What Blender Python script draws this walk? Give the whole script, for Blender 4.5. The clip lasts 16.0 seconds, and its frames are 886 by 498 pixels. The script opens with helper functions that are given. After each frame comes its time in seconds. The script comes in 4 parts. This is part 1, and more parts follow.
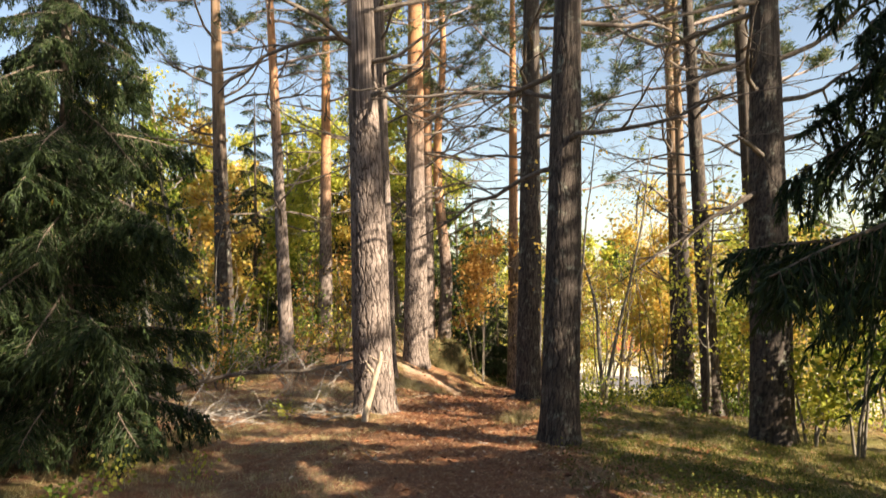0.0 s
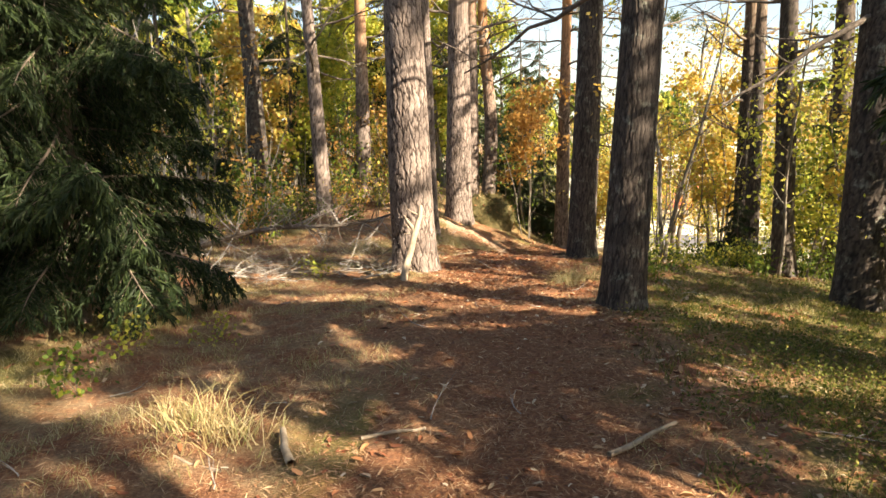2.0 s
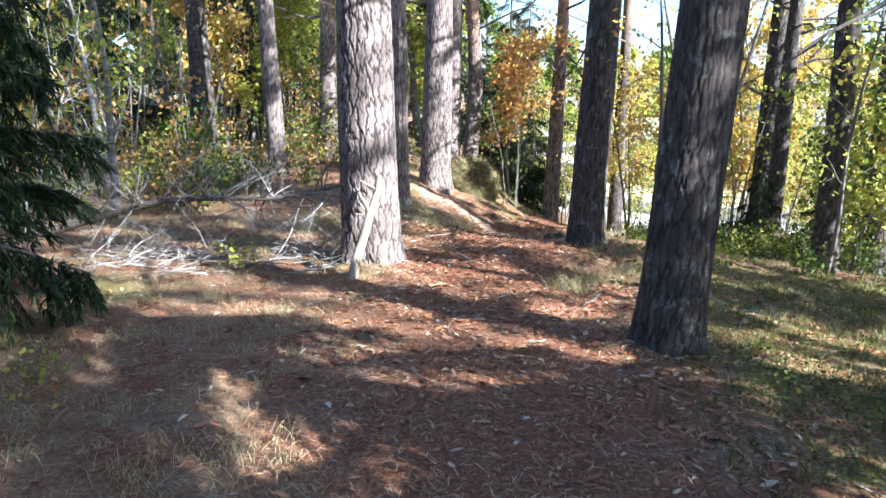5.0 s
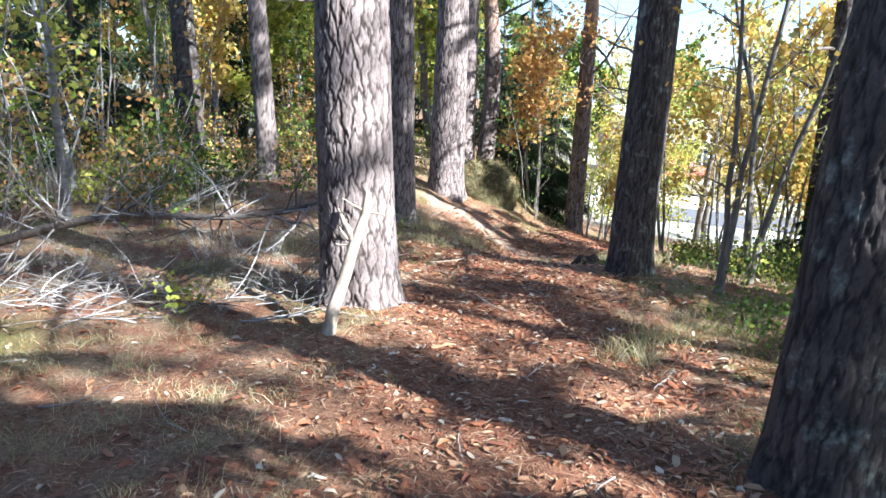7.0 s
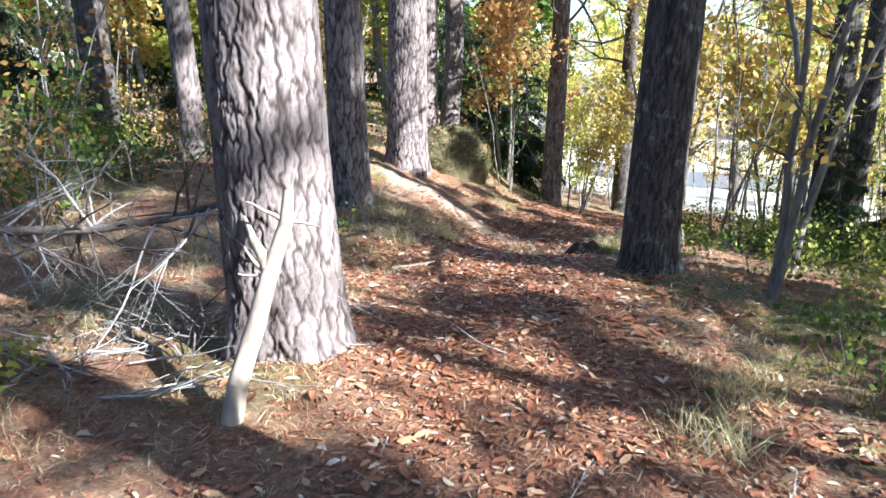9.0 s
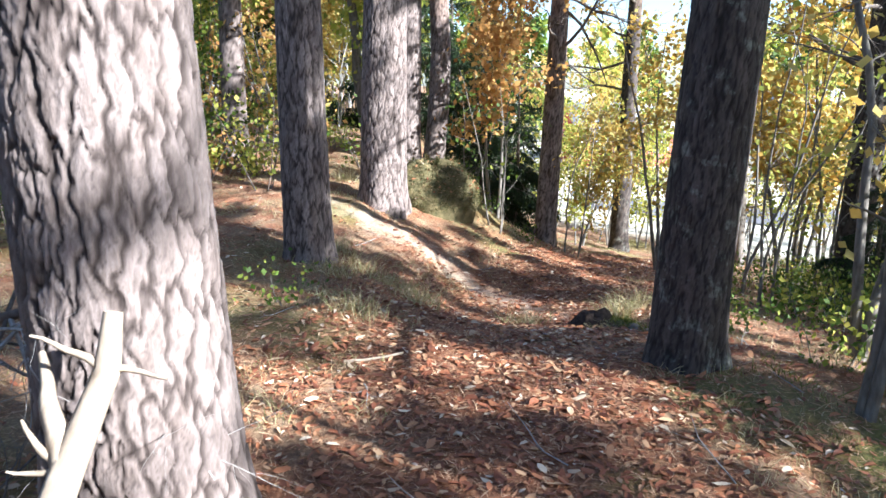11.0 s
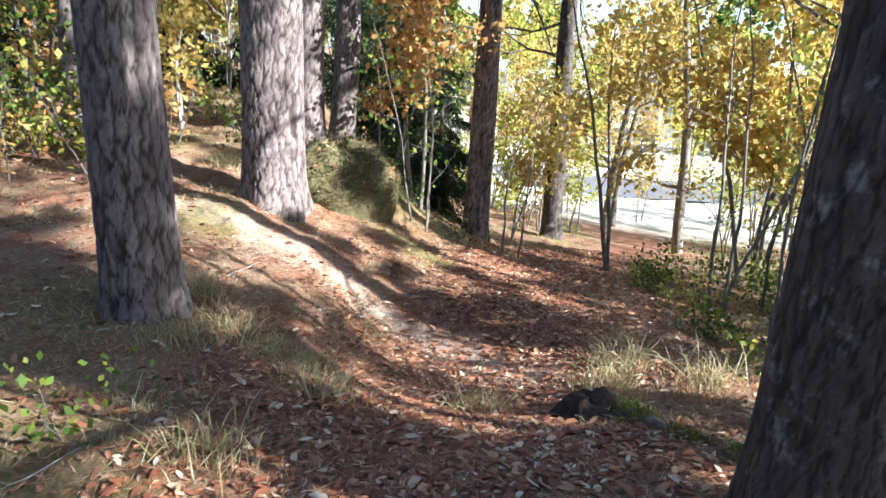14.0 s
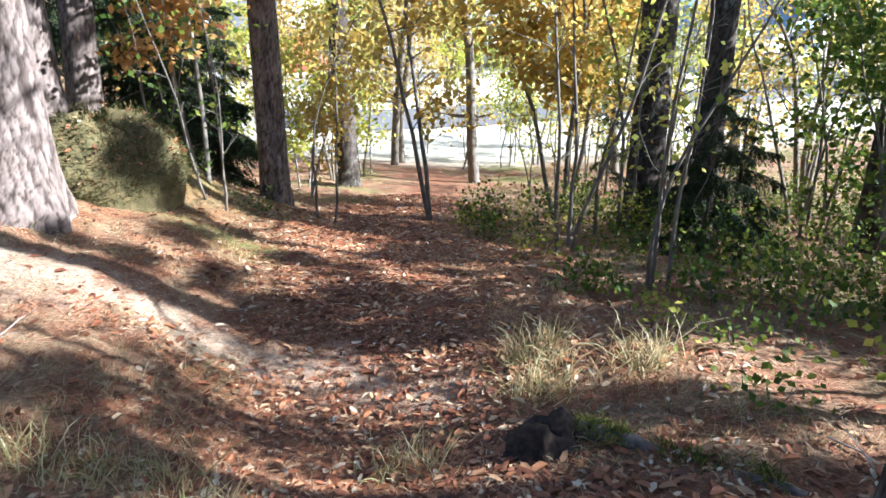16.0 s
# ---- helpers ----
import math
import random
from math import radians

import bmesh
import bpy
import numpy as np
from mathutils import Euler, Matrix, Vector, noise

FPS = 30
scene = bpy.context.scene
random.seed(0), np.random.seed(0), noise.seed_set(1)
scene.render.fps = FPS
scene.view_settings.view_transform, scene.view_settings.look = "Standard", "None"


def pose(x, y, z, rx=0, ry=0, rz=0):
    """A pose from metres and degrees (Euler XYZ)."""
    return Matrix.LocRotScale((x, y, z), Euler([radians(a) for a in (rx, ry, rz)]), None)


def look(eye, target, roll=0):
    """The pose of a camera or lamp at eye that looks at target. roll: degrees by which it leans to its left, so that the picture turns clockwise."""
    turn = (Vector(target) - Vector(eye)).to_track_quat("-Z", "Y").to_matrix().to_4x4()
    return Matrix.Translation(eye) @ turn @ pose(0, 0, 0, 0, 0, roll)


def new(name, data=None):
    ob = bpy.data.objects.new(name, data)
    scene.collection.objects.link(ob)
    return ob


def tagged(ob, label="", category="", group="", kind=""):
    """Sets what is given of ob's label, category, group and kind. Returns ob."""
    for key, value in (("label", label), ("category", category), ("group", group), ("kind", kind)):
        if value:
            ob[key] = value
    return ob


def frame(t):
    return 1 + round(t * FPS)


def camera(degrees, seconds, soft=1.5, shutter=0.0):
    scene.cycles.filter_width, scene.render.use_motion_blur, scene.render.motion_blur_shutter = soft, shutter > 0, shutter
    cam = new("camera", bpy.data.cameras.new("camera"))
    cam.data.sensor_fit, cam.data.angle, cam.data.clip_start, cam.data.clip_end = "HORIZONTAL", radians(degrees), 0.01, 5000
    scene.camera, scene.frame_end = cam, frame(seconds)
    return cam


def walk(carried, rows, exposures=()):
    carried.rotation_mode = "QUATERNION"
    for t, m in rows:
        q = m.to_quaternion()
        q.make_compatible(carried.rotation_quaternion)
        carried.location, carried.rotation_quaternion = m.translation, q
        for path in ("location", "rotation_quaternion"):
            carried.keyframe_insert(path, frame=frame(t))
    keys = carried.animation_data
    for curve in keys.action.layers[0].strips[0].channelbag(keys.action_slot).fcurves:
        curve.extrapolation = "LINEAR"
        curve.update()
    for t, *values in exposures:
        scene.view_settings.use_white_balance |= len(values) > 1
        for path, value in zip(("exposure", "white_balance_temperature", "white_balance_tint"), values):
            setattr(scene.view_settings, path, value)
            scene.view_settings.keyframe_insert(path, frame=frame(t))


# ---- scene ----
cam = camera(65.6, 16.0, 1.5, 0.25)
METRES, EYE, TILT, LEAN, TURN = 12.0, 1.55, 3.0, 1.0, 0.0
ROWS = [
    (0.0, 0.0, 0.0, 0.0, 0.0, 0.0, -0.0),
    (0.5, 0.0, 0.0144, -0.0059, 1.17, -6.08, -0.22),
    (1.0, 0.0033, 0.0368, -0.0106, 3.73, -9.59, -0.9),
    (1.5, -0.001, 0.0654, -0.0141, 3.55, -9.38, -1.35),
    (2.0, -0.0049, 0.0872, -0.0173, 3.48, -11.78, 0.3),
    (2.5, -0.0024, 0.1188, -0.022, 4.09, -12.98, -1.34),
    (3.0, -0.0034, 0.1503, -0.0279, 2.94, -14.48, -1.55),
    (3.5, -0.0051, 0.1907, -0.0282, 0.91, -15.22, -1.32),
    (4.0, -0.0025, 0.2188, -0.0285, 1.69, -15.04, -2.13),
    (6.5, -0.0118, 0.3956, -0.0421, 2.92, -15.81, -0.64),
    (7.0, -0.0104, 0.4296, -0.0449, 3.28, -15.54, -2.25),
    (7.5, -0.0133, 0.4647, -0.0515, 4.35, -16.42, -0.9),
    (8.0, -0.0174, 0.4984, -0.0569, 2.29, -17.43, -0.72),
    (8.5, -0.0162, 0.5363, -0.0587, 1.02, -18.34, -1.48),
    (9.0, -0.0186, 0.5753, -0.0619, -0.32, -18.34, -0.93),
    (9.5, -0.0143, 0.6075, -0.0623, -0.31, -15.42, -1.31),
    (12.0, -0.0063, 0.7534, -0.072, -3.16, -16.97, -2.16),
    (12.5, -0.0024, 0.7858, -0.0723, -5.2, -17.27, -1.86),
    (13.0, -0.0007, 0.8201, -0.0751, -3.29, -18.27, -2.54),
    (13.5, -0.0035, 0.8473, -0.0791, -6.33, -16.69, -3.04),
    (14.0, -0.0073, 0.8778, -0.0811, -8.37, -18.88, -3.54),
    (14.5, -0.0068, 0.9067, -0.0827, -12.33, -19.92, -3.48),
    (15.0, -0.0149, 0.9331, -0.081, -17.3, -20.23, -4.09),
    (15.5, -0.0238, 0.9586, -0.083, -24.06, -22.5, -2.2),
    (16.0, -0.0279, 0.985, -0.087, -29.18, -23.33, -1.9),
]
walk(
    cam,
    [(t, pose(0, 0, EYE, TILT, LEAN, TURN) @ pose(METRES * x, METRES * y, METRES * z, 90 + pitch, roll, yaw)) for t, x, y, z, yaw, pitch, roll in ROWS],
    [(0, 1.8, 8300, 13), (0.8, 1.9, 8600, 13), (2.2, 2.15, 8500, 13), (2.7, 2.35, 7300, 12), (3.2, 2.45, 6400, 12), (4.2, 2.45, 5450, 11), (6.3, 2.3, 5400, 10), (9.5, 2.3, 5350, 10), (12, 2.25, 5600, 11), (16, 2.2, 5500, 10)],
)

# ---- light ----
SUN_AZ, SUN_EL = 123.0, 30.0
sky_world = bpy.data.worlds.new("sky")
scene.world = sky_world
sky_world.use_nodes = True
sky_nodes = sky_world.node_tree
sky_tex = sky_nodes.nodes.new("ShaderNodeTexSky")
sky_tex.sky_type, sky_tex.sun_disc = "NISHITA", False
sky_tex.sun_elevation, sky_tex.sun_rotation = radians(SUN_EL), radians(SUN_AZ)
sky_tex.dust_density, sky_tex.ozone_density = 1.0, 2.2
sky_nodes.links.new(sky_tex.outputs[0], sky_nodes.nodes["Background"].inputs[0])
sky_nodes.nodes["Background"].inputs[1].default_value = 0.076
sun_data = bpy.data.lights.new("sun", "SUN")
sun_data.energy, sun_data.angle, sun_data.color = 5.0, radians(0.55), (1.0, 0.95, 0.87)
SUN_DIR = Vector((math.sin(radians(SUN_AZ)) * math.cos(radians(SUN_EL)), math.cos(radians(SUN_AZ)) * math.cos(radians(SUN_EL)), math.sin(radians(SUN_EL))))
new("sun", sun_data).matrix_world = look(SUN_DIR * 60, (0, 0, 0))

rng = np.random.default_rng(7)


# ---- materials ----
def shader(name):
    m = bpy.data.materials.new(name)
    m.use_nodes = True
    return m, m.node_tree.nodes, m.node_tree.links, m.node_tree.nodes["Principled BSDF"]


def node(nodes, kind, **sockets):
    n = nodes.new(kind)
    for key, value in sockets.items():
        n.inputs[key.replace("_", " ")].default_value = value
    return n


def ramp(nodes, links, source, stops):
    r = nodes.new("ShaderNodeValToRGB")
    while len(r.color_ramp.elements) < len(stops):
        r.color_ramp.elements.new(0.5)
    for e, (p, c) in zip(r.color_ramp.elements, stops):
        e.position, e.color = p, (*c, 1)
    links.new(source, r.inputs[0])
    return r.outputs[0]


def mixed(nodes, links, fac, a, b, blend="MIX"):
    m = nodes.new("ShaderNodeMix")
    m.data_type, m.blend_type = "RGBA", blend
    for socket, value in ((m.inputs[0], fac), (m.inputs[6], a), (m.inputs[7], b)):
        if isinstance(value, (int, float)):
            socket.default_value = value
        elif isinstance(value, tuple):
            socket.default_value = (*value, 1)
        else:
            links.new(value, socket)
    return m.outputs[2]


def attribute(nodes, name):
    a = nodes.new("ShaderNodeAttribute")
    a.attribute_name = name
    return a.outputs["Fac"]


def noise_tex(nodes, links, scale, detail=6.0, rough=0.6, stretch=None, space="Object"):
    n = node(nodes, "ShaderNodeTexNoise", Scale=scale, Detail=detail, Roughness=rough)
    c = nodes.new("ShaderNodeTexCoord")
    if stretch:
        mp = nodes.new("ShaderNodeMapping")
        mp.inputs["Scale"].default_value = stretch
        links.new(c.outputs[space], mp.inputs[0])
        links.new(mp.outputs[0], n.inputs["Vector"])
    else:
        links.new(c.outputs[space], n.inputs["Vector"])
    return n.outputs["Fac"]


def bump(nodes, links, height, bsdf, strength=0.5, distance=0.02):
    b = node(nodes, "ShaderNodeBump", Strength=strength, Distance=distance)
    links.new(height, b.inputs["Height"])
    links.new(b.outputs[0], bsdf.inputs["Normal"])


def bark_material(name, plate, plate2, crevice, orange=None, lichen=0.0):
    """Pine bark: pale flaky plates, dark furrows, redder and smoother with height."""
    m, nodes, links, bsdf = shader(name)
    base = ramp(nodes, links, noise_tex(nodes, links, 14, stretch=(1, 1, 0.45)), [(0.3, plate2), (0.7, plate)])
    fine = noise_tex(nodes, links, 90, stretch=(1, 1, 0.3))
    base = mixed(nodes, links, 0.45, base, ramp(nodes, links, fine, [(0.3, (0.35, 0.33, 0.31)), (0.7, (0.8, 0.78, 0.76))]), "OVERLAY")
    base = mixed(nodes, links, ramp(nodes, links, attribute(nodes, "plate"), [(0.0, (0, 0, 0)), (1.0, (0.5, 0.5, 0.5))]), base, crevice)
    if orange:
        base = mixed(nodes, links, attribute(nodes, "upper"), base, orange)
    if lichen:
        spots = ramp(nodes, links, noise_tex(nodes, links, 6, 8, 0.7), [(0.55, (0, 0, 0)), (0.66, (lichen, lichen, lichen))])
        base = mixed(nodes, links, spots, base, (0.36, 0.4, 0.33))
    col = mixed(nodes, links, attribute(nodes, "crack"), base, crevice)
    links.new(col, bsdf.inputs["Base Color"])
    bsdf.inputs["Roughness"].default_value = 0.9
    bsdf.inputs["Specular IOR Level"].default_value = 0.25
    bump(nodes, links, fine, bsdf, 0.7, 0.006)
    return m


def plain_material(name, c1, c2, scale=20, rough=0.8, strength=0.4, stretch=None, distance=0.01):
    m, nodes, links, bsdf = shader(name)
    n = noise_tex(nodes, links, scale, stretch=stretch)
    links.new(ramp(nodes, links, n, [(0.3, c1), (0.7, c2)]), bsdf.inputs["Base Color"])
    bsdf.inputs["Roughness"].default_value = rough
    bsdf.inputs["Specular IOR Level"].default_value = 0.5 if rough < 0.4 else 0.2
    bump(nodes, links, n, bsdf, strength, distance)
    return m


def leaf_material(name, stops, through_light=0.45, rough=0.6):
    """Thin leaf: each leaf takes its own tone and lets some light through."""
    m, nodes, links, bsdf = shader(name)
    geo = nodes.new("ShaderNodeNewGeometry")
    col = ramp(nodes, links, geo.outputs["Random Per Island"], stops)
    big = ramp(nodes, links, noise_tex(nodes, links, 1.3, 3), [(0.3, (0.75, 0.75, 0.75)), (0.7, (1, 1, 1))])
    col = mixed(nodes, links, 1.0, col, big, "MULTIPLY")
    links.new(col, bsdf.inputs["Base Color"])
    bsdf.inputs["Roughness"].default_value = rough
    bsdf.inputs["Specular IOR Level"].default_value = 0.25
    tr = nodes.new("ShaderNodeBsdfTranslucent")
    links.new(col, tr.inputs[0])
    mx = nodes.new("ShaderNodeMixShader")
    mx.inputs[0].default_value = through_light
    links.new(bsdf.outputs[0], mx.inputs[1])
    links.new(tr.outputs[0], mx.inputs[2])
    links.new(mx.outputs[0], nodes["Material Output"].inputs[0])
    return m


PINE_BARK = bark_material("pine_bark", (0.34, 0.285, 0.26), (0.165, 0.13, 0.113), (0.032, 0.023, 0.019), (0.48, 0.25, 0.13))
# darker copy of the pine bark: trunk shade put into the colour, plus lichen
SHADED_BARK = bark_material("shaded_bark", (0.135, 0.112, 0.098), (0.065, 0.053, 0.046), (0.018, 0.015, 0.013), (0.3, 0.2, 0.13), 0.5)
SPRUCE_BARK = plain_material("spruce_bark", (0.09, 0.07, 0.055), (0.2, 0.16, 0.13), 30)
BIRCH_BARK = plain_material("birch_bark", (0.1, 0.095, 0.085), (0.36, 0.345, 0.32), 6, 0.7, 0.3, (1, 1, 3))
TWIG = plain_material("sapling_bark", (0.09, 0.078, 0.062), (0.24, 0.215, 0.18), 25, 0.8, 0.4, (1, 1, 0.3))
DEAD = plain_material("dead_wood", (0.2, 0.185, 0.165), (0.46, 0.435, 0.4), 22, 0.85, 0.5, (1, 1, 0.25))
DEAD_DARK = plain_material("dead_branch_bark", (0.07, 0.055, 0.045), (0.2, 0.17, 0.145), 22, 0.9, 0.5)
PALE_WOOD = plain_material("pale_wood", (0.2, 0.155, 0.11), (0.44, 0.36, 0.27), 18, 0.7, 0.3, (1, 1, 0.2))
NEEDLE_PINE = leaf_material("pine_needles", [(0, (0.05, 0.085, 0.035)), (0.6, (0.1, 0.14, 0.06)), (1, (0.2, 0.2, 0.08))], 0.3)
NEEDLE_SPRUCE = leaf_material("spruce_needles", [(0, (0.015, 0.03, 0.012)), (0.7, (0.032, 0.057, 0.02)), (1, (0.068, 0.1, 0.03))], 0.25)
YELLOW = leaf_material("yellow_leaves", [(0, (0.54, 0.33, 0.07)), (0.4, (0.68, 0.47, 0.11)), (0.75, (0.74, 0.6, 0.2)), (1, (0.48, 0.46, 0.14))], 0.6)
LIME = leaf_material("lime_leaves", [(0, (0.26, 0.33, 0.06)), (0.5, (0.48, 0.5, 0.09)), (1, (0.72, 0.64, 0.14))], 0.6)
ORANGE = leaf_material("orange_leaves", [(0, (0.42, 0.2, 0.06)), (0.5, (0.64, 0.36, 0.11)), (1, (0.75, 0.52, 0.18))], 0.55)
GREEN = leaf_material("green_leaves", [(0, (0.06, 0.11, 0.02)), (0.6, (0.13, 0.2, 0.03)), (1, (0.3, 0.32, 0.05))], 0.45)
LITTER = leaf_material("fallen_leaves", [(0, (0.14, 0.055, 0.032)), (0.35, (0.29, 0.105, 0.052)), (0.7, (0.43, 0.19, 0.088)), (0.9, (0.55, 0.36, 0.2)), (1, (0.74, 0.64, 0.48))], 0.1, 0.45)
NEEDLE_LITTER = leaf_material("fallen_needles", [(0, (0.2, 0.09, 0.05)), (0.5, (0.44, 0.23, 0.12)), (1, (0.66, 0.47, 0.29))], 0.1, 0.6)
STRAW = leaf_material("dry_grass", [(0, (0.3, 0.23, 0.1)), (0.45, (0.54, 0.44, 0.22)), (0.7, (0.72, 0.63, 0.4)), (1, (0.24, 0.29, 0.08))], 0.4)
FRESH = leaf_material("green_grass", [(0, (0.06, 0.09, 0.017)), (0.6, (0.15, 0.18, 0.034)), (1, (0.34, 0.29, 0.08))], 0.4)

ROTTEN = plain_material("rotten_wood", (0.02, 0.015, 0.012), (0.085, 0.06, 0.045), 30, 0.95, 0.7)
MOSSY_STONE = plain_material("mossy_stone", (0.05, 0.05, 0.022), (0.17, 0.135, 0.065), 9, 0.95, 0.8, None, 0.04)
MOSS_TUFT = leaf_material("moss_tuft", [(0, (0.04, 0.052, 0.016)), (0.6, (0.1, 0.105, 0.032)), (1, (0.24, 0.17, 0.07))], 0.3)

# forest floor: rust needle litter along the path, moss and straw beside it, pale meadow beyond
GROUND, g_nodes, g_links, g_bsdf = shader("forest_floor")
g_fine = noise_tex(g_nodes, g_links, 38, 8, 0.75)
g_mid = noise_tex(g_nodes, g_links, 3.2, 8, 0.65)
g_needle = noise_tex(g_nodes, g_links, 120, 4, 0.7, (1, 0.25, 1))
rust = ramp(g_nodes, g_links, g_fine, [(0.28, (0.06, 0.027, 0.014)), (0.5, (0.22, 0.088, 0.04)), (0.72, (0.43, 0.225, 0.115))])
rust = mixed(g_nodes, g_links, 0.4, rust, ramp(g_nodes, g_links, g_needle, [(0.3, (0.2, 0.2, 0.2)), (0.7, (0.75, 0.72, 0.68))]), "OVERLAY")
moss = ramp(g_nodes, g_links, g_fine, [(0.3, (0.05, 0.06, 0.012)), (0.55, (0.15, 0.15, 0.03)), (0.75, (0.34, 0.28, 0.08))])
duff = ramp(g_nodes, g_links, g_fine, [(0.3, (0.1, 0.062, 0.035)), (0.55, (0.3, 0.2, 0.11)), (0.75, (0.52, 0.4, 0.24))])
g_col = mixed(g_nodes, g_links, ramp(g_nodes, g_links, g_mid, [(0.42, (0, 0, 0)), (0.6, (1, 1, 1))]), rust, duff)
g_col = mixed(g_nodes, g_links, attribute(g_nodes, "trail"), g_col, rust)
g_col = mixed(g_nodes, g_links, attribute(g_nodes, "mossy"), g_col, moss)
meadow = ramp(g_nodes, g_links, g_mid, [(0.3, (0.44, 0.41, 0.3)), (0.7, (0.64, 0.61, 0.52))])
# pale tread soil, with the brightness of the sun patch painted in
sand = ramp(g_nodes, g_links, g_fine, [(0.3, (0.24, 0.16, 0.11)), (0.5, (0.5, 0.39, 0.29)), (0.72, (0.7, 0.61, 0.5))])
g_col = mixed(g_nodes, g_links, attribute(g_nodes, "sunlit_tread"), g_col, sand)
g_col = mixed(g_nodes, g_links, attribute(g_nodes, "meadow"), g_col, meadow)
g_links.new(g_col, g_bsdf.inputs["Base Color"])
g_bsdf.inputs["Roughness"].default_value = 0.95
bump(g_nodes, g_links, g_fine, g_bsdf, 0.9, 0.03)


# ---- mesh helpers ----
def fill(name, V, F, material, parent=None, label="", attrs=None, smooth=False):
    """One mesh object from arrays of corners and of faces that all have as many corners."""
    V, F = np.asarray(V, np.float32), np.asarray(F, np.int32)
    me = bpy.data.meshes.new(name)
    me.vertices.add(len(V))
    me.vertices.foreach_set("co", V.ravel())
    me.loops.add(F.size)
    me.loops.foreach_set("vertex_index", F.ravel())
    me.polygons.add(len(F))
    me.polygons.foreach_set("loop_start", np.arange(0, F.size, F.shape[1], dtype=np.int32))
    if smooth:
        me.polygons.foreach_set("use_smooth", np.ones(len(F), bool))
    for key, values in (attrs or {}).items():
        me.attributes.new(key, "FLOAT", "POINT").data.foreach_set("value", np.asarray(values, np.float32))
    me.update(calc_edges=True)
    me.materials.append(material)
    ob = new(name, me)
    if parent:
        ob.parent = parent
    if label:
        ob["label"] = label
    return ob


def thing(name, place, label, category, group=""):
    ob = new(name)
    ob.location = place
    ob.empty_display_size = 0.2
    return tagged(ob, label, category, group)


def joined(pieces):
    V, F, n = [], [], 0
    for v, f in pieces:
        V.append(v)
        F.append(f + n)
        n += len(v)
    return np.concatenate(V), np.concatenate(F)


def tube(P, R, sides=6):
    """A tapered tube of quads along the points P with radii R, closed at the tip by its thinness."""
    P, R = np.asarray(P, float), np.asarray(R, float)
    T = np.gradient(P, axis=0)
    T /= np.linalg.norm(T, axis=1)[:, None] + 1e-9
    ref = np.where(np.abs(T[:, 2:3]) > 0.9, np.array([[1.0, 0, 0]]), np.array([[0, 0, 1.0]]))
    ref = np.tile(ref[0], (len(P), 1))
    A = np.cross(T, ref)
    A /= np.linalg.norm(A, axis=1)[:, None] + 1e-9
    B = np.cross(T, A)
    a = np.linspace(0, 2 * np.pi, sides, endpoint=False)
    V = P[:, None] + R[:, None, None] * (np.cos(a)[None, :, None] * A[:, None] + np.sin(a)[None, :, None] * B[:, None])
    i, j = np.meshgrid(np.arange(len(P) - 1), np.arange(sides), indexing="ij")
    k = (j + 1) % sides
    F = np.stack([i * sides + j, i * sides + k, (i + 1) * sides + k, (i + 1) * sides + j], -1).reshape(-1, 4)
    return V.reshape(-1, 3), F


def crooked(start, way, length, n=7, wobble=0.12, bend=(0, 0, 0)):
    """Points of a crooked stick."""
    d = np.array(way, float)
    d /= np.linalg.norm(d)
    P = [np.array(start, float)]
    for _ in range(n):
        d = d + rng.normal(0, wobble, 3) + np.array(bend) / n
        d /= np.linalg.norm(d)
        P.append(P[-1] + d * length / n)
    return np.array(P)


def branching(start, way, length, radius, depth=2, forks=4, wobble=0.12, bend=(0, 0, 0), spread=0.8, sides=6):
    """A branch with its twigs: list of tubes, and the points along the outer twigs."""
    P = crooked(start, way, length, 7, wobble, bend)
    R = radius * np.linspace(1, 0.25, len(P))
    pieces, tips = [tube(P, R, sides)], [P[3:]]
    if depth:
        for _ in range(forks):
            k = rng.integers(2, len(P) - 1)
            d = P[k] - P[k - 1]
            d = d / np.linalg.norm(d) + rng.normal(0, spread * 0.6, 3)
            more, ends = branching(P[k], d, length * rng.uniform(0.3, 0.6), R[k] * 0.6, depth - 1, max(2, forks - 1), wobble, bend, spread, max(3, sides - 1))
            pieces += more
            tips += ends
    return pieces, tips


def leaves(P, size, droop=0.0, long=1.5, flat=0.0):
    """One folded rhombic leaf of four corners at each point."""
    n = len(P)
    u = rng.normal(0, 1, (n, 3))
    u[:, 2] = u[:, 2] * (1 - flat) - droop
    u /= np.linalg.norm(u, axis=1)[:, None] + 1e-9
    w = rng.normal(0, 1, (n, 3))
    w[:, 2] *= 1 - flat
    w -= (w * u).sum(1)[:, None] * u
    w /= np.linalg.norm(w, axis=1)[:, None] + 1e-9
    s = size * rng.uniform(0.6, 1.4, (n, 1))
    lift = np.cross(u, w) * s * rng.uniform(-0.2, 0.2, (n, 1))
    V = np.stack([P, P + u * s * long * 0.5 + w * s * 0.5 + lift, P + u * s * long, P + u * s * long * 0.5 - w * s * 0.5 + lift], 1)
    return V.reshape(-1, 3), np.arange(4 * n).reshape(-1, 4)


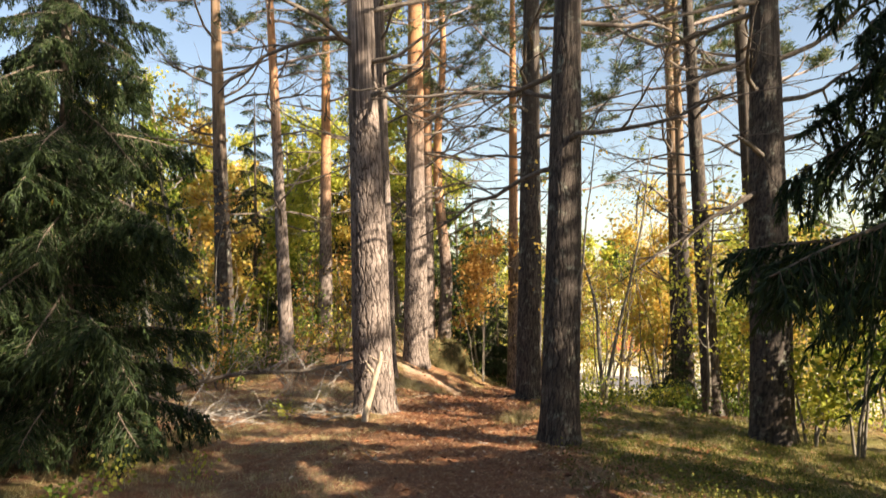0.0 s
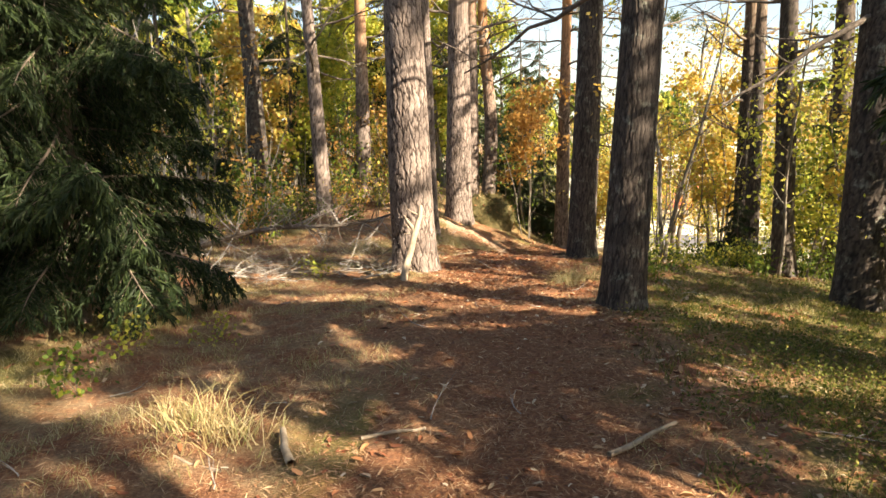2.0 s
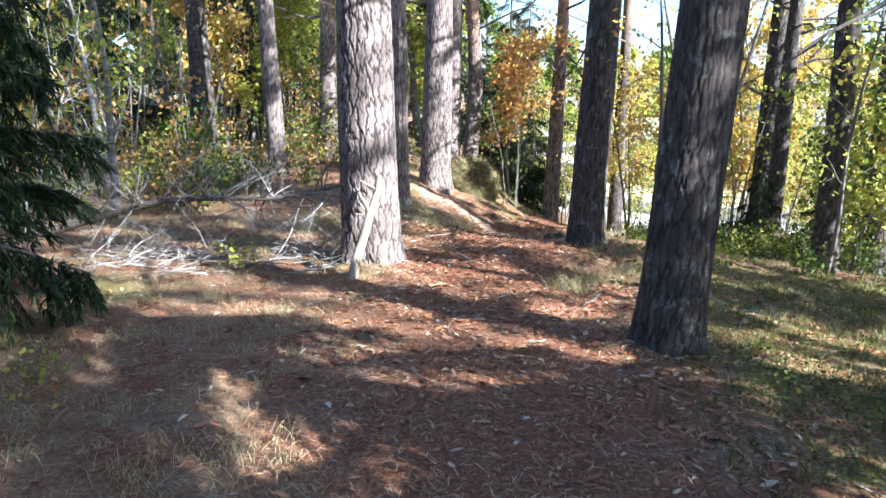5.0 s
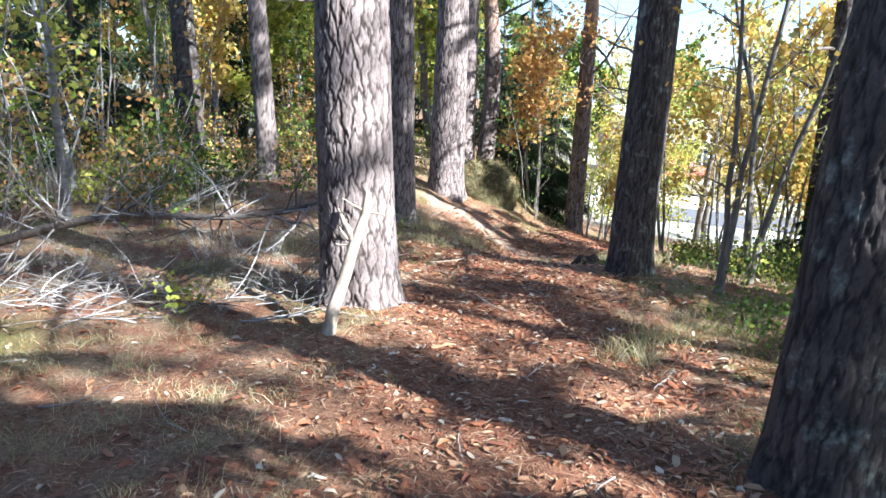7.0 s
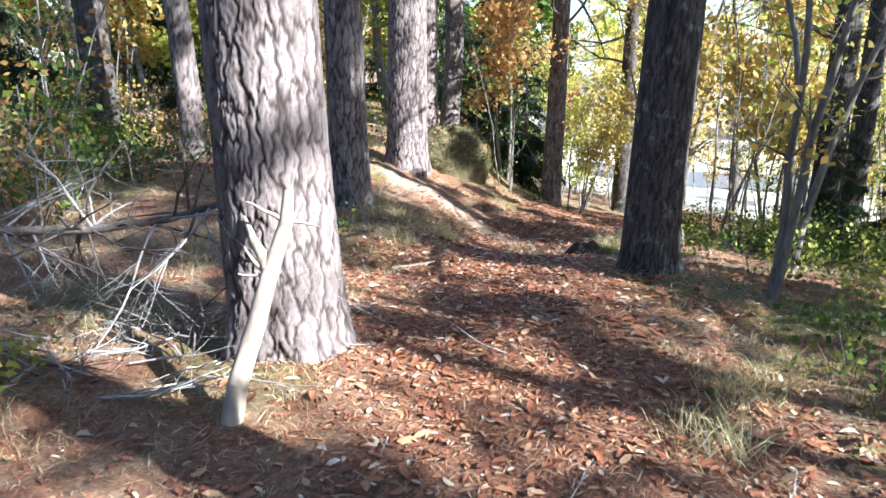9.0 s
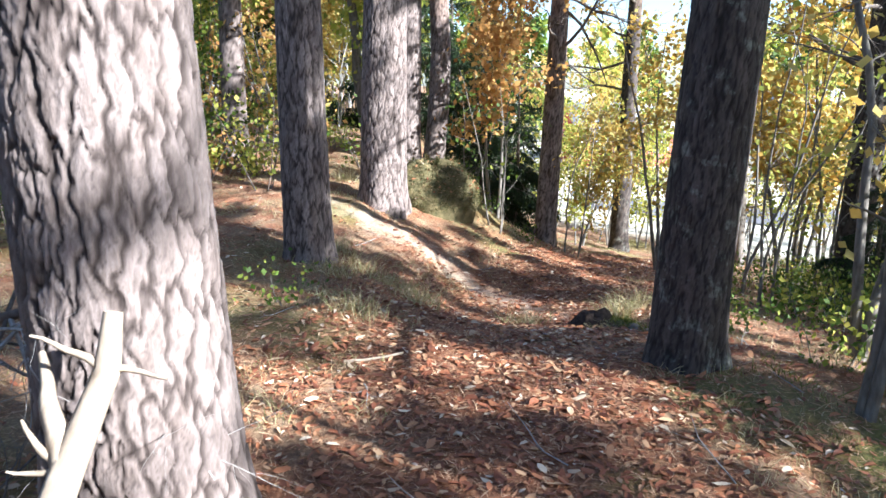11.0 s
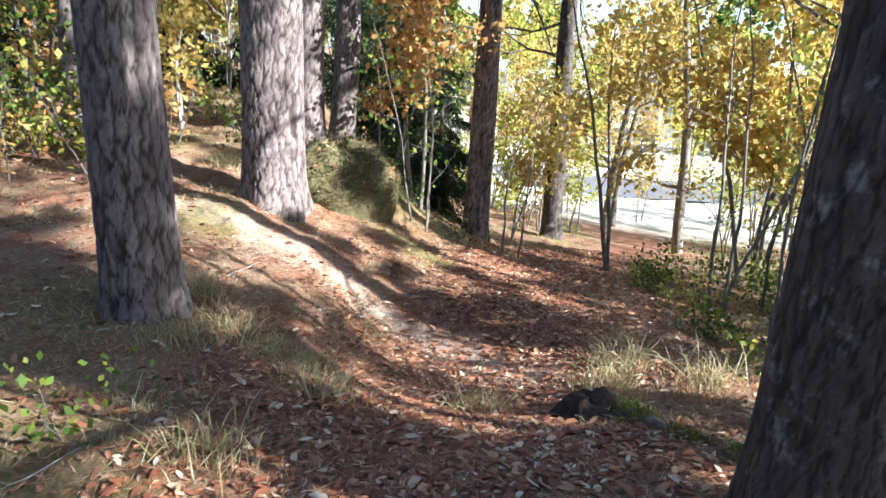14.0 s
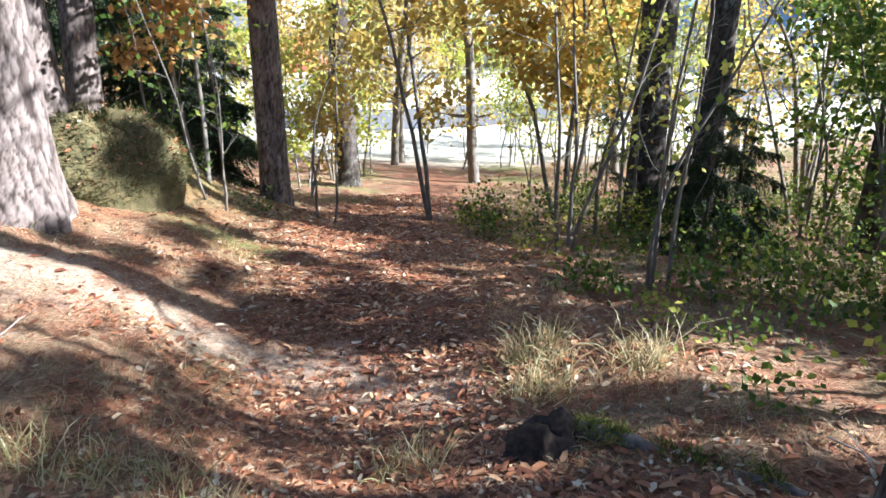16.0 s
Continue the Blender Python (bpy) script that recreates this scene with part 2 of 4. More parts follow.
def blades(P, D, width):
    """A narrow tapering strip of two quads at each point P, along D."""
    n = len(P)
    side = np.cross(D, rng.normal(0, 1, (n, 3)))
    side /= np.linalg.norm(side, axis=1)[:, None] + 1e-9
    side = side * width
    sag = np.zeros((n, 3))
    sag[:, 2] = -0.22 * np.linalg.norm(D, axis=1)
    M = P + 0.55 * D
    E = P + D + sag
    V = np.stack([P - side, P + side, M + side * 0.8, M - side * 0.8, E + side * 0.15, E - side * 0.15], 1).reshape(-1, 3)
    b = 6 * np.arange(n)[:, None]
    return V, np.concatenate([b + [0, 1, 2, 3], b + [3, 2, 4, 5]])


# ---- lie of the land ----
def soft(v, w):
    return w * np.logaddexp(0, v / w)


def lie(x, y):
    """Height of the ground: a gentle fall along the walk, a bank on the left, the slope down on the right."""
    x, y = np.asarray(x, float), np.asarray(y, float)
    f = soft(y - 12.5, 0.6) - soft(y - 26, 2)
    r = soft(x - 1.5, 0.8) - soft(x - 9, 1.5)
    l = soft(-x - 2, 0.8) - soft(-x - 9, 2)
    s = 1 / (1 + np.exp(-np.clip((x - 0.1) / 0.8, -60, 60)))
    z = -0.053 - 0.027 * (soft(y, 1) - soft(y - 12.5, 1)) - 0.168 * f * s + 0.046 * f * (1 - s) - 0.138 * r - 0.055 * l
    z = z + 0.449 * np.exp(-(x**2 / 3 + (y - 22) ** 2 / 6)) + 0.36 * np.exp(-((x - 0.15) ** 2 / 0.6 + (y - 20.3) ** 2 / 0.9))
    z = z - 0.4 * np.exp(-((x - 0.6) ** 2 / 1.2 + (y - 15) ** 2 / 3)) + 0.106 * np.exp(-((x - 1.2) ** 2 + (y - 7.5) ** 2))
    return z


PATH_Y = np.array([-8, 0, 5, 9, 11.5, 13.5, 16, 19, 22, 25])
PATH_X = np.array([0.2, 0.1, 0.15, 0.1, 0.25, 0.55, 1.4, 2.8, 4.8, 7.0])


def off_path(x, y):
    return np.abs(np.asarray(x) - np.interp(y, PATH_Y, PATH_X))


# the bare sandy tread that runs down from the stout pine into the path, traced along its sun patch
TREAD = [(-1.5, 17.0), (-0.9, 16.75), (-0.5, 16.4), (-0.05, 16.1), (0.3, 15.8), (0.65, 15.6), (0.95, 15.2), (1.15, 14.8)]


def sunlit_sand(x, y):
    """1 on the sandy tread, falling to 0 beside it."""
    x, y = np.asarray(x, float), np.asarray(y, float)
    d = np.full(x.shape, 99.0)
    for (ax, ay), (bx, by) in zip(TREAD[:-1], TREAD[1:]):
        t = np.clip(((x - ax) * (bx - ax) + (y - ay) * (by - ay)) / ((bx - ax) ** 2 + (by - ay) ** 2), 0, 1)
        d = np.minimum(d, np.hypot(x - ax - t * (bx - ax), y - ay - t * (by - ay)))
    return np.clip((0.36 + 0.16 * waves(x, y, 31, 0.5) + 0.12 * waves(x, y, 32, 0.17) - d) / 0.3, 0, 1) * np.clip(1.1 + 0.7 * waves(x, y, 33, 0.9), 0.3, 1)


def waves(x, y, seed, size):
    """Smooth noise between -1 and 1, from a few waves."""
    g = np.random.default_rng(seed)
    out = np.zeros_like(np.asarray(x, float))
    for _ in range(9):
        a, k, p = g.uniform(0, 6.28), 6.28 / size * g.uniform(0.5, 1.6), g.uniform(0, 6.28)
        out = out + np.sin((np.cos(a) * x + np.sin(a) * y) * k + p)
    return out / 4.5


def ground_z(x, y):
    z = lie(x, y)
    calm = np.clip(off_path(x, y) / 1.2, 0.25, 1)
    return z + calm * (0.035 * waves(x, y, 3, 1.1) + 0.015 * waves(x, y, 4, 0.35)) + 0.006 * waves(x, y, 5, 0.13)


def axis_steps(lo, hi, step, far):
    out, d, v = [], step, hi
    while v < far:
        d *= 1.25
        v += d
        out.append(min(v, far))
    out2, d, v = [], step, lo
    while v > -far:
        d *= 1.25
        v -= d
        out2.append(max(v, -far))
    return np.concatenate([out2[::-1], np.arange(lo, hi, step), [hi], out])


gx, gy = axis_steps(-9, 9, 0.08, 1500), axis_steps(-2, 26, 0.08, 1500)
GX, GY = np.meshgrid(gx, gy, indexing="ij")
GZ = ground_z(GX, GY)
nx, ny = GX.shape
ii, jj = np.meshgrid(np.arange(nx - 1), np.arange(ny - 1), indexing="ij")
quads = np.stack([ii * ny + jj, (ii + 1) * ny + jj, (ii + 1) * ny + jj + 1, ii * ny + jj + 1], -1).reshape(-1, 4)
trail = np.clip(1.5 - off_path(GX, GY) / 0.75 + 0.4 * waves(GX, GY, 8, 1.5), 0, 1) * (GY < 27)
mossy = np.clip((GX - 1.4 - 0.02 * GY) * 0.7 + 1.1 * waves(GX, GY, 9, 1.2), 0, 0.65) * (GY < 12) + np.clip(waves(GX, GY, 10, 2.6) - 0.2, 0, 0.8) * (off_path(GX, GY) > 0.9) + 0.9 * np.exp(-((GX - 0.2) ** 2 / 2 + (GY - 20.7) ** 2 / 3))
meadow_mask = np.clip((GY - 27 + 0.35 * (GX - 6) + waves(GX, GY, 11, 6)) / 2.5, 0, 1) * np.clip((GX - 2) / 2.5, 0, 1)
ground = fill("ground", np.stack([GX, GY, GZ], -1).reshape(-1, 3), quads, GROUND, attrs={"trail": trail.ravel(), "mossy": np.clip(mossy, 0, 1).ravel(), "sunlit_tread": 0.68 * sunlit_sand(GX, GY).ravel(), "meadow": meadow_mask.ravel()}, smooth=True)
tagged(ground, "rust-brown forest floor of needles, leaves, moss and dry grass", "ground", kind="structure")


# ---- pines ----
def bark_cells(u, v, around, seed):
    """Furrows between elongated plates: nearest and second nearest of jittered cell points; u wraps."""
    g = np.random.default_rng(seed)
    nu, nv = around, 900
    ju, jv, jr = g.uniform(0, 1, (nu, nv)), g.uniform(0, 1, (nu, nv)), g.uniform(0, 1, (nu, nv))
    iu, iv = np.floor(u).astype(int), np.floor(v).astype(int)
    f1, f2, pick = np.full(u.shape, 9.0), np.full(u.shape, 9.0), np.zeros(u.shape)
    for a in (-1, 0, 1):
        for b in (-1, 0, 1):
            cu, cv = (iu + a) % nu, (iv + b) % nv
            d = np.hypot(iu + a + ju[cu, cv] - u, iv + b + jv[cu, cv] - v)
            near = d < f1
            f2 = np.where(near, f1, np.minimum(f2, d))
            pick = np.where(near, jr[cu, cv], pick)
            f1 = np.where(near, d, f1)
    return f2 - f1, pick


def trunk_mesh(name, parent, height, r0, lean, material, sides, dz, fine_to, seed, orange_from=5.0, cell=0.07, bend=0.0, tall=2.0):
    zs = np.concatenate([np.arange(-0.35, fine_to, dz), np.linspace(fine_to, height, 24)])
    th = np.linspace(0, 2 * np.pi, sides, endpoint=False)
    Z, TH = np.meshgrid(zs, th, indexing="ij")
    zc = np.clip(Z, 0, None)
    g = np.random.default_rng(seed)
    flare = np.exp(-zc / 0.22) * (0.32 + 0.22 * np.sin(5 * TH + g.uniform(0, 6)) + 0.14 * np.sin(3 * TH + g.uniform(0, 6)))
    R = r0 * (1.0 - 0.85 * zc / height) * (1 + 0.55 * flare + 0.03 * np.sin(2 * TH + Z * 0.9) + 0.02 * np.sin(3 * TH - Z * 1.7))
    around = max(8, int(2 * np.pi * r0 / cell))
    U = TH / (2 * np.pi) * around + 0.10 * np.sin(Z * 31 + 3 * TH) + 0.07 * np.sin(Z * 67 + 11 * TH)
    W = (Z + 1) / (cell * tall) + 0.10 * np.sin(TH * 23 + Z * 9) + 0.06 * np.sin(TH * 51)
    gap, plate = bark_cells(U, W, around, seed)
    small, chip = bark_cells(U * 2.3 + 0.2 * np.sin(Z * 40), W * 2.6, int(around * 2.3), seed + 100)
    wide = 0.12 + 0.2 * (0.5 + 0.5 * np.sin(TH * 4 + Z * 2.3) * np.sin(Z * 5 + TH * 7))
    crack = np.clip(1 - gap / wide, 0, 1) ** 0.8
    crack = np.maximum(crack, 0.45 * np.clip(1 - small / 0.16, 0, 1))
    plate = 0.65 * plate + 0.35 * chip
    upper = np.clip((Z - orange_from) / 3.0, 0, 1)
    R = R - (0.024 * crack - 0.013 * plate) * min(1.0, 2.0 / tall) * (1 - 0.8 * upper) * min(1.0, r0 / 0.25)
    cx = lean[0] * zc + bend * np.sin(zc * 0.8)
    cy = lean[1] * zc + 0.3 * bend * np.sin(zc * 0.6 + 1)
    V = np.stack([cx + R * np.cos(TH), cy + R * np.sin(TH), Z], -1).reshape(-1, 3)
    n, s = Z.shape
    i, j = np.meshgrid(np.arange(n - 1), np.arange(s), indexing="ij")
    k = (j + 1) % s
    F = np.stack([i * s + j, i * s + k, (i + 1) * s + k, (i + 1) * s + j], -1).reshape(-1, 4)
    return fill(name, V, F, material, parent, attrs={"crack": (crack * (1 - 0.6 * upper)).ravel(), "plate": plate.ravel(), "upper": upper.ravel()}, smooth=True)


def needle_tufts(P, per, size, width):
    C = np.repeat(P, per, axis=0) + rng.normal(0, 0.05, (len(P) * per, 3))
    D = rng.normal(0, 1, C.shape)
    D[:, 2] = np.abs(D[:, 2]) * 0.8
    D *= (size * rng.uniform(0.6, 1.2, len(C)) / np.linalg.norm(D, axis=1))[:, None]
    return blades(C, D, width)


def pine(place, height, r0, lean=(0, 0), material=PINE_BARK, sides=36, dz=0.06, fine_to=6.0, seed=1, label="", limbs=13, limb_from=3.2, crown_from=7.2, group="pines of the wood", bend=0.0, orange_from=5.0, reach=2.2, cell=0.065, tall=3.8):
    x, y = place
    ob = thing("pine_tree", (x, y, float(ground_z(x, y))), label or "tall Scots pine with furrowed grey-brown bark and bare lower limbs", "pine tree", group)
    trunk_mesh("trunk", ob, height, r0, lean, material, sides, dz, fine_to, seed, orange_from, cell, bend, tall)
    for k in range(limbs):
        z = limb_from + (crown_from + 1 - limb_from) * (k + rng.uniform(0, 0.8)) / limbs
        a = rng.uniform(0, 6.28)
        start = (lean[0] * z, lean[1] * z, z)
        pieces, _ = branching(start, (math.cos(a), math.sin(a), rng.uniform(-0.15, 0.35)), rng.uniform(0.7, 1.3) * reach, 0.035 * min(1.3, r0 / 0.22), 2, 4, 0.17, (0, 0, 0.1))
        V, F = joined(pieces)
        fill("branch", V, F, DEAD_DARK, ob, "bare crooked dead limb", smooth=True)
    tips = []
    for k in range(15):
        z = crown_from + (height - crown_from) * (k + rng.uniform(0, 1)) / 15
        a = k * 2.4 + rng.uniform(-0.4, 0.4)
        ln = reach * 1.15 * (1.15 - 0.75 * (z - crown_from) / (height - crown_from))
        more, ends = branching((lean[0] * z, lean[1] * z, z), (math.cos(a), math.sin(a), 0.25), ln, 0.045, 2, 4, 0.12, (0, 0, 0.25), sides=5)
        fill("crown_limb", *joined(more), PINE_BARK, ob, smooth=True)
        tips += ends[1:]
    P = np.concatenate(tips)
    P = P[rng.permutation(len(P))[:900]]
    V, F = needle_tufts(P, 13, 0.18, 0.011)
    fill("crown", V, F, NEEDLE_PINE, ob, "dusty green needle crown")
    return ob


NEAR = dict(sides=150, dz=0.017, fine_to=4.6)
pine((-1.06, 10.5), 17, 0.30, (-0.025, 0), sides=250, dz=0.011, fine_to=4.6, cell=0.085, tall=3.1, seed=11, label="thick Scots pine with deep bark plates beside the path", limb_from=4.6, orange_from=9)
pine((-1.22, 14.6), 16, 0.215, (-0.01, 0), seed=12, label="straight pine with grey plated bark on the leafy bank", orange_from=8, limb_from=4.5, **NEAR)
pine((-0.72, 17.7), 18, 0.31, (0.012, 0), seed=13, label="stout sunlit pine with pale bark on the bank", orange_from=5.0, limb_from=3.4, crown_from=5.8, **NEAR)
pine((-0.02, 21.9), 15, 0.21, (0.004, 0), seed=14, label="crooked pine with pinkish bark behind the mossy boulder", crown_from=5.5, bend=0.12, orange_from=2.5, sides=60, dz=0.035)
pine((-0.45, 20.4), 15, 0.2, (0.01, 0), seed=27, label="pale sunlit pine close behind a stout one", orange_from=4, sides=60, dz=0.035)
pine((2.1, 21.0), 17, 0.20, (0.018, 0), seed=15, label="slim pine with orange upper bark beside the path", orange_from=4, sides=60, dz=0.035)
pine((1.5, 12.4), 17, 0.225, (0.03, 0), SHADED_BARK, seed=16, label="shaded straight pine trunk at the edge of the slope", orange_from=9, limb_from=4.2, cell=0.052, tall=5.5, **NEAR)
pine((1.27, 7.75), 15, 0.215, (0.045, 0), SHADED_BARK, sides=170, dz=0.015, fine_to=4.6, cell=0.052, tall=5.5, seed=17, label="shaded lichen-spotted pine trunk close to the path", limb_from=2.9, orange_from=9)
pine((4.7, 10.0), 17, 0.30, (0.02, 0), SHADED_BARK, seed=18, label="thick shaded pine with grey lichen bark", orange_from=9, limb_from=3.6, sides=90, dz=0.025, fine_to=5.5)
pine((-6.05, 19.2), 16, 0.27, (-0.03, 0), SHADED_BARK, seed=19, label="dark leaning pine in the woods")
pine((-4.0, 17.7), 15, 0.19, (-0.045, 0), seed=20, label="slender pine with grey lower bark")
pine((-3.6, 21.0), 16, 0.22, (0.01, 0), seed=21, label="slender pine with reddish bark", orange_from=3)
pine((5.1, 13.25), 16, 0.18, (-0.025, 0), SHADED_BARK, seed=22, label="slim pine with pale upper trunk among saplings", orange_from=12)
pine((7.2, 15.7), 17, 0.24, (-0.02, 0), SHADED_BARK, seed=23, label="pale grey pine among yellow saplings", orange_from=12)
pine((4.5, 24.5), 16, 0.22, (0.0, 0), SHADED_BARK, seed=24, label="dark pine at the edge of the meadow")
pine((6.2, 18.2), 16, 0.24, (0.0, 0), SHADED_BARK, seed=25, label="dark pine among saplings on the slope", sides=60, dz=0.035)
pine((6.0, 17.1), 15, 0.17, (0.0, 0), SHADED_BARK, seed=26, label="narrow dark pine beside a thicker one", sides=50, dz=0.04)
# pines added out of view on the sunny side to shade the floor
for k, (x, y, h, low) in enumerate([(7.6, -2.0, 14, 4.0), (10.0, -1.4, 15, 5.0), (13.5, -4.6, 16, 7.0), (5.5, -5.5, 14, 4.0), (18.5, 1.0, 17, 11.0), (3.8, -3.4, 13, 3.5), (12.5, 0.5, 15, 10.0), (14.5, 3.6, 18, 12.0), (13.5, 1.4, 17, 12.0)]):
    pine((x, y), h, 0.2, seed=30 + k, sides=20, dz=0.2, limb_from=2.5, crown_from=low, reach=2.2, label="tall unseen pine added on the sunny side to cast shade")


# unseen young pines, spaced to shade the path and leave sun gaps
for k, (x, y, h, w) in enumerate([(8.5, 8.2, 10, 0.8), (9.0, 8.4, 10.5, 0.7), (9.9, 10.4, 7.8, 0.6), (9.9, 12.2, 9.5, 0.9), (10.6, 14.4, 6.5, 1.0), (8.0, 5.7, 8.5, 0.6)]):
    pine((x, y), h, 0.14, seed=50 + k, sides=20, dz=0.2, limbs=5, limb_from=2.0, crown_from=3.6, reach=w, label="bushy unseen young pine added on the slope to cast shade")


# ---- spruces ----
def bough_mesh(ln, seed):
    g = np.random.default_rng(seed)
    P = np.stack([np.linspace(0, ln, 9), 0.05 * np.sin(np.linspace(0, 5, 9)), -0.28 * ln * np.linspace(0, 1, 9) ** 1.6 + 0.06 * ln * np.linspace(0, 1, 9)], 1)
    wood = [tube(P, np.linspace(0.022, 0.004, 9), 5)]
    C, D = [], []
    for k in range(26):
        t = 0.12 + 0.88 * k / 26
        base = np.array([np.interp(t * ln, P[:, 0], P[:, i]) for i in range(3)])
        for side in (-1, 1):
            s = ln * 0.34 * (1.1 - t) + 0.12
            tip = base + np.array([s * g.uniform(0.1, 0.8), side * s * g.uniform(0.3, 1.1), -s * g.uniform(0.3, 1.7)])
            q = np.linspace(0, 1, 12)[:, None]
            line = base + (tip - base) * q
            wood.append(tube(line[::3], np.linspace(0.005, 0.002, 4), 3))
            C.append(np.repeat(line, 5, 0))
            d = g.normal(0, 1, (60, 3)) + (tip - base) / s * 1.2
            d[:, 2] -= 0.5
            D.append(d / np.linalg.norm(d, axis=1)[:, None] * 0.075)
    return joined(wood), blades(np.concatenate(C), np.concatenate(D), 0.007)


BOUGHS = []
for k in range(3):
    wood, green = bough_mesh(1.5, 50 + k)
    w_ob, n_ob = fill("bough", *wood, SPRUCE_BARK), fill("needles", *green, NEEDLE_SPRUCE)
    BOUGHS.append((w_ob.data, n_ob.data))
    bpy.data.objects.remove(w_ob)
    bpy.data.objects.remove(n_ob)


def spruce(place, height, spread, low, label, count=46, r0=0.12):
    x, y = place
    ob = thing("spruce_tree", (x, y, float(ground_z(x, y))), label, "spruce tree", "spruces")
    P = np.stack([0.02 * np.sin(np.linspace(0, 4, 12)), 0 * np.linspace(0, 1, 12), np.linspace(-0.2, height, 12)], 1)
    fill("trunk", *tube(P, np.linspace(r0, 0.01, 12), 12), SPRUCE_BARK, ob, smooth=True)
    for k in range(count):
        t = (k + rng.uniform(0, 0.7)) / count
        z = low + (height * 0.97 - low) * t
        s = spread / 1.5 * (1.05 - 0.85 * t) * rng.uniform(0.75, 1.15)
        wood, green = BOUGHS[k % 3]
        b = new("bough", wood)
        b.parent = ob
        b.matrix_basis = pose(0, 0, z, rng.uniform(-25, 25), rng.uniform(-18, 28), k * 137.5 + rng.uniform(-25, 25)) @ Matrix.Diagonal((s, s, s, 1))
        n = new("needles", green)
        n.parent = b
    return ob


spruce((-4.25, 7.7), 8.5, 1.7, 0.9, "dense dark spruce with drooping boughs beside the path", 110)
spruce((-5.6, 9.6), 8.0, 1.5, 0.9, "dark spruce standing behind another", 40)
spruce((-6.4, 6.6), 10.0, 2.0, 0.8, "tall dark spruce in the undergrowth", 50)
spruce((3.55, 3.95), 8.5, 2.05, 2.0, "dark drooping spruce on the slope side", 48)
# slim spruce added to shade the near pine and widen its shadow band
spruce((4.7, 5.55), 6.4, 0.9, 0.3, "slim young spruce added on the slope side to cast shade", 50, 0.05)
spruce((1.1, 23.8), 6.5, 1.5, 0.2, "dark young spruce behind the saplings", 44)
spruce((-0.6, 27.5), 11.0, 2.2, 0.5, "tall blue-green spruce deep in the woods", 44)
spruce((0.95, 22.3), 3.2, 1.25, 0.1, "low dark spruce beside the mossy hump", 40, 0.05)
spruce((1.75, 22.8), 3.6, 1.0, 0.1, "young dark spruce behind a slim pine", 36, 0.05)
spruce((5.5, 16.6), 2.0, 0.9, 0.1, "small dark spruce at the foot of two pines", 26, 0.03)
spruce((6.9, 17.3), 1.7, 0.8, 0.1, "low dark spruce among the saplings", 22, 0.03)
spruce((8.6, 21.5), 2.2, 0.55, 0.3, "small spruce among saplings", 18, 0.03)


# spruces added out of view; their heights set how far shade reaches
for x, y, h in [(7.4, 4.8, 6.3), (6.2, 4.5, 5.4), (8.0, 6.5, 6.8), (4.6, -0.6, 6.0), (7.2, 0.2, 6.0)]:
    spruce((x, y), h, 1.35, 0.2, "unseen young spruce added on the slope to cast shade", 44, 0.06)
# ring of unseen spruces behind the camera, added to cut skylight on the trunks
for x, y, h in [(0.5, -4.5, 10), (-3.5, -3.2, 11), (-7.0, -1.0, 10), (-8.5, 3.0, 11), (4.0, -7.5, 10), (-1.5, -8.0, 12), (-6.0, -6.5, 11), (-11.5, 6.5, 11), (8.5, -9.5, 10), (-11, -2.5, 12)]:
    spruce((x, y), h, 2.4, 0.3, "tall unseen spruce added behind the path to block skylight", 38)
for x, y, h in [(-9.5, 21, 9), (-13, 26, 11), (-7.5, 27.5, 10), (-18, 22, 10), (-4.2, 31, 10), (-12, 34, 12), (-20, 31, 12), (-10.5, 16, 7), (-14.5, 18, 9), (2.4, 33, 9), (-7.5, 37, 12)]:
    spruce((x, y), h, 2.3, 0.3, "dark spruce standing deep in the woods", 40)


# ---- saplings and young deciduous trees ----
def broadleaf(name, place, height, stems, leaf, leaf_mat, count, label, category, spread=0.5, bark=TWIG, r0=0.025, group="", bare_to=0.35, forks=5, lean=0.12, toward=None):
    x, y = place
    ob = thing(name, (x, y, float(ground_z(x, y)) - 0.05), label, category, group)
    ends_all = []
    for s in range(stems):
        a = rng.uniform(0, 6.28)
        a = a if toward is None else toward + 0.5 * (s - 0.5)
        h = height * rng.uniform(0.75, 1.05)
        P = crooked((0.12 * math.cos(a) * (stems > 1), 0.12 * math.sin(a) * (stems > 1), 0), (lean * math.cos(a), lean * math.sin(a), 1), h, 11, 0.07, (0, 0, 0.12))
        R = r0 * np.linspace(1, 0.22, len(P))
        pieces = [tube(P, R, 7)]
        ends = [P[9:]]
        for _ in range(forks + int(height)):
            k = rng.integers(max(2, int(11 * bare_to)), 11)
            b = rng.uniform(0, 6.28)
            more, tips = branching(P[k], (math.cos(b), math.sin(b), rng.uniform(0.3, 1.0)), spread * height * rng.uniform(0.15, 0.42), R[k] * 0.4, 1, 3, 0.14, (0, 0, 0.1), sides=4)
            pieces += more
            ends += tips
        V, F = joined(pieces)
        fill("stem", V, F, bark, ob, smooth=True)
        ends_all += ends
    if count:
        P = np.concatenate(ends_all)
        P = P[rng.integers(0, len(P), count)] + rng.normal(0, 0.09 + 0.01 * height, (count, 3))
        fill("foliage", *leaves(P, leaf, 0.35, 1.4), leaf_mat, ob)
    return ob


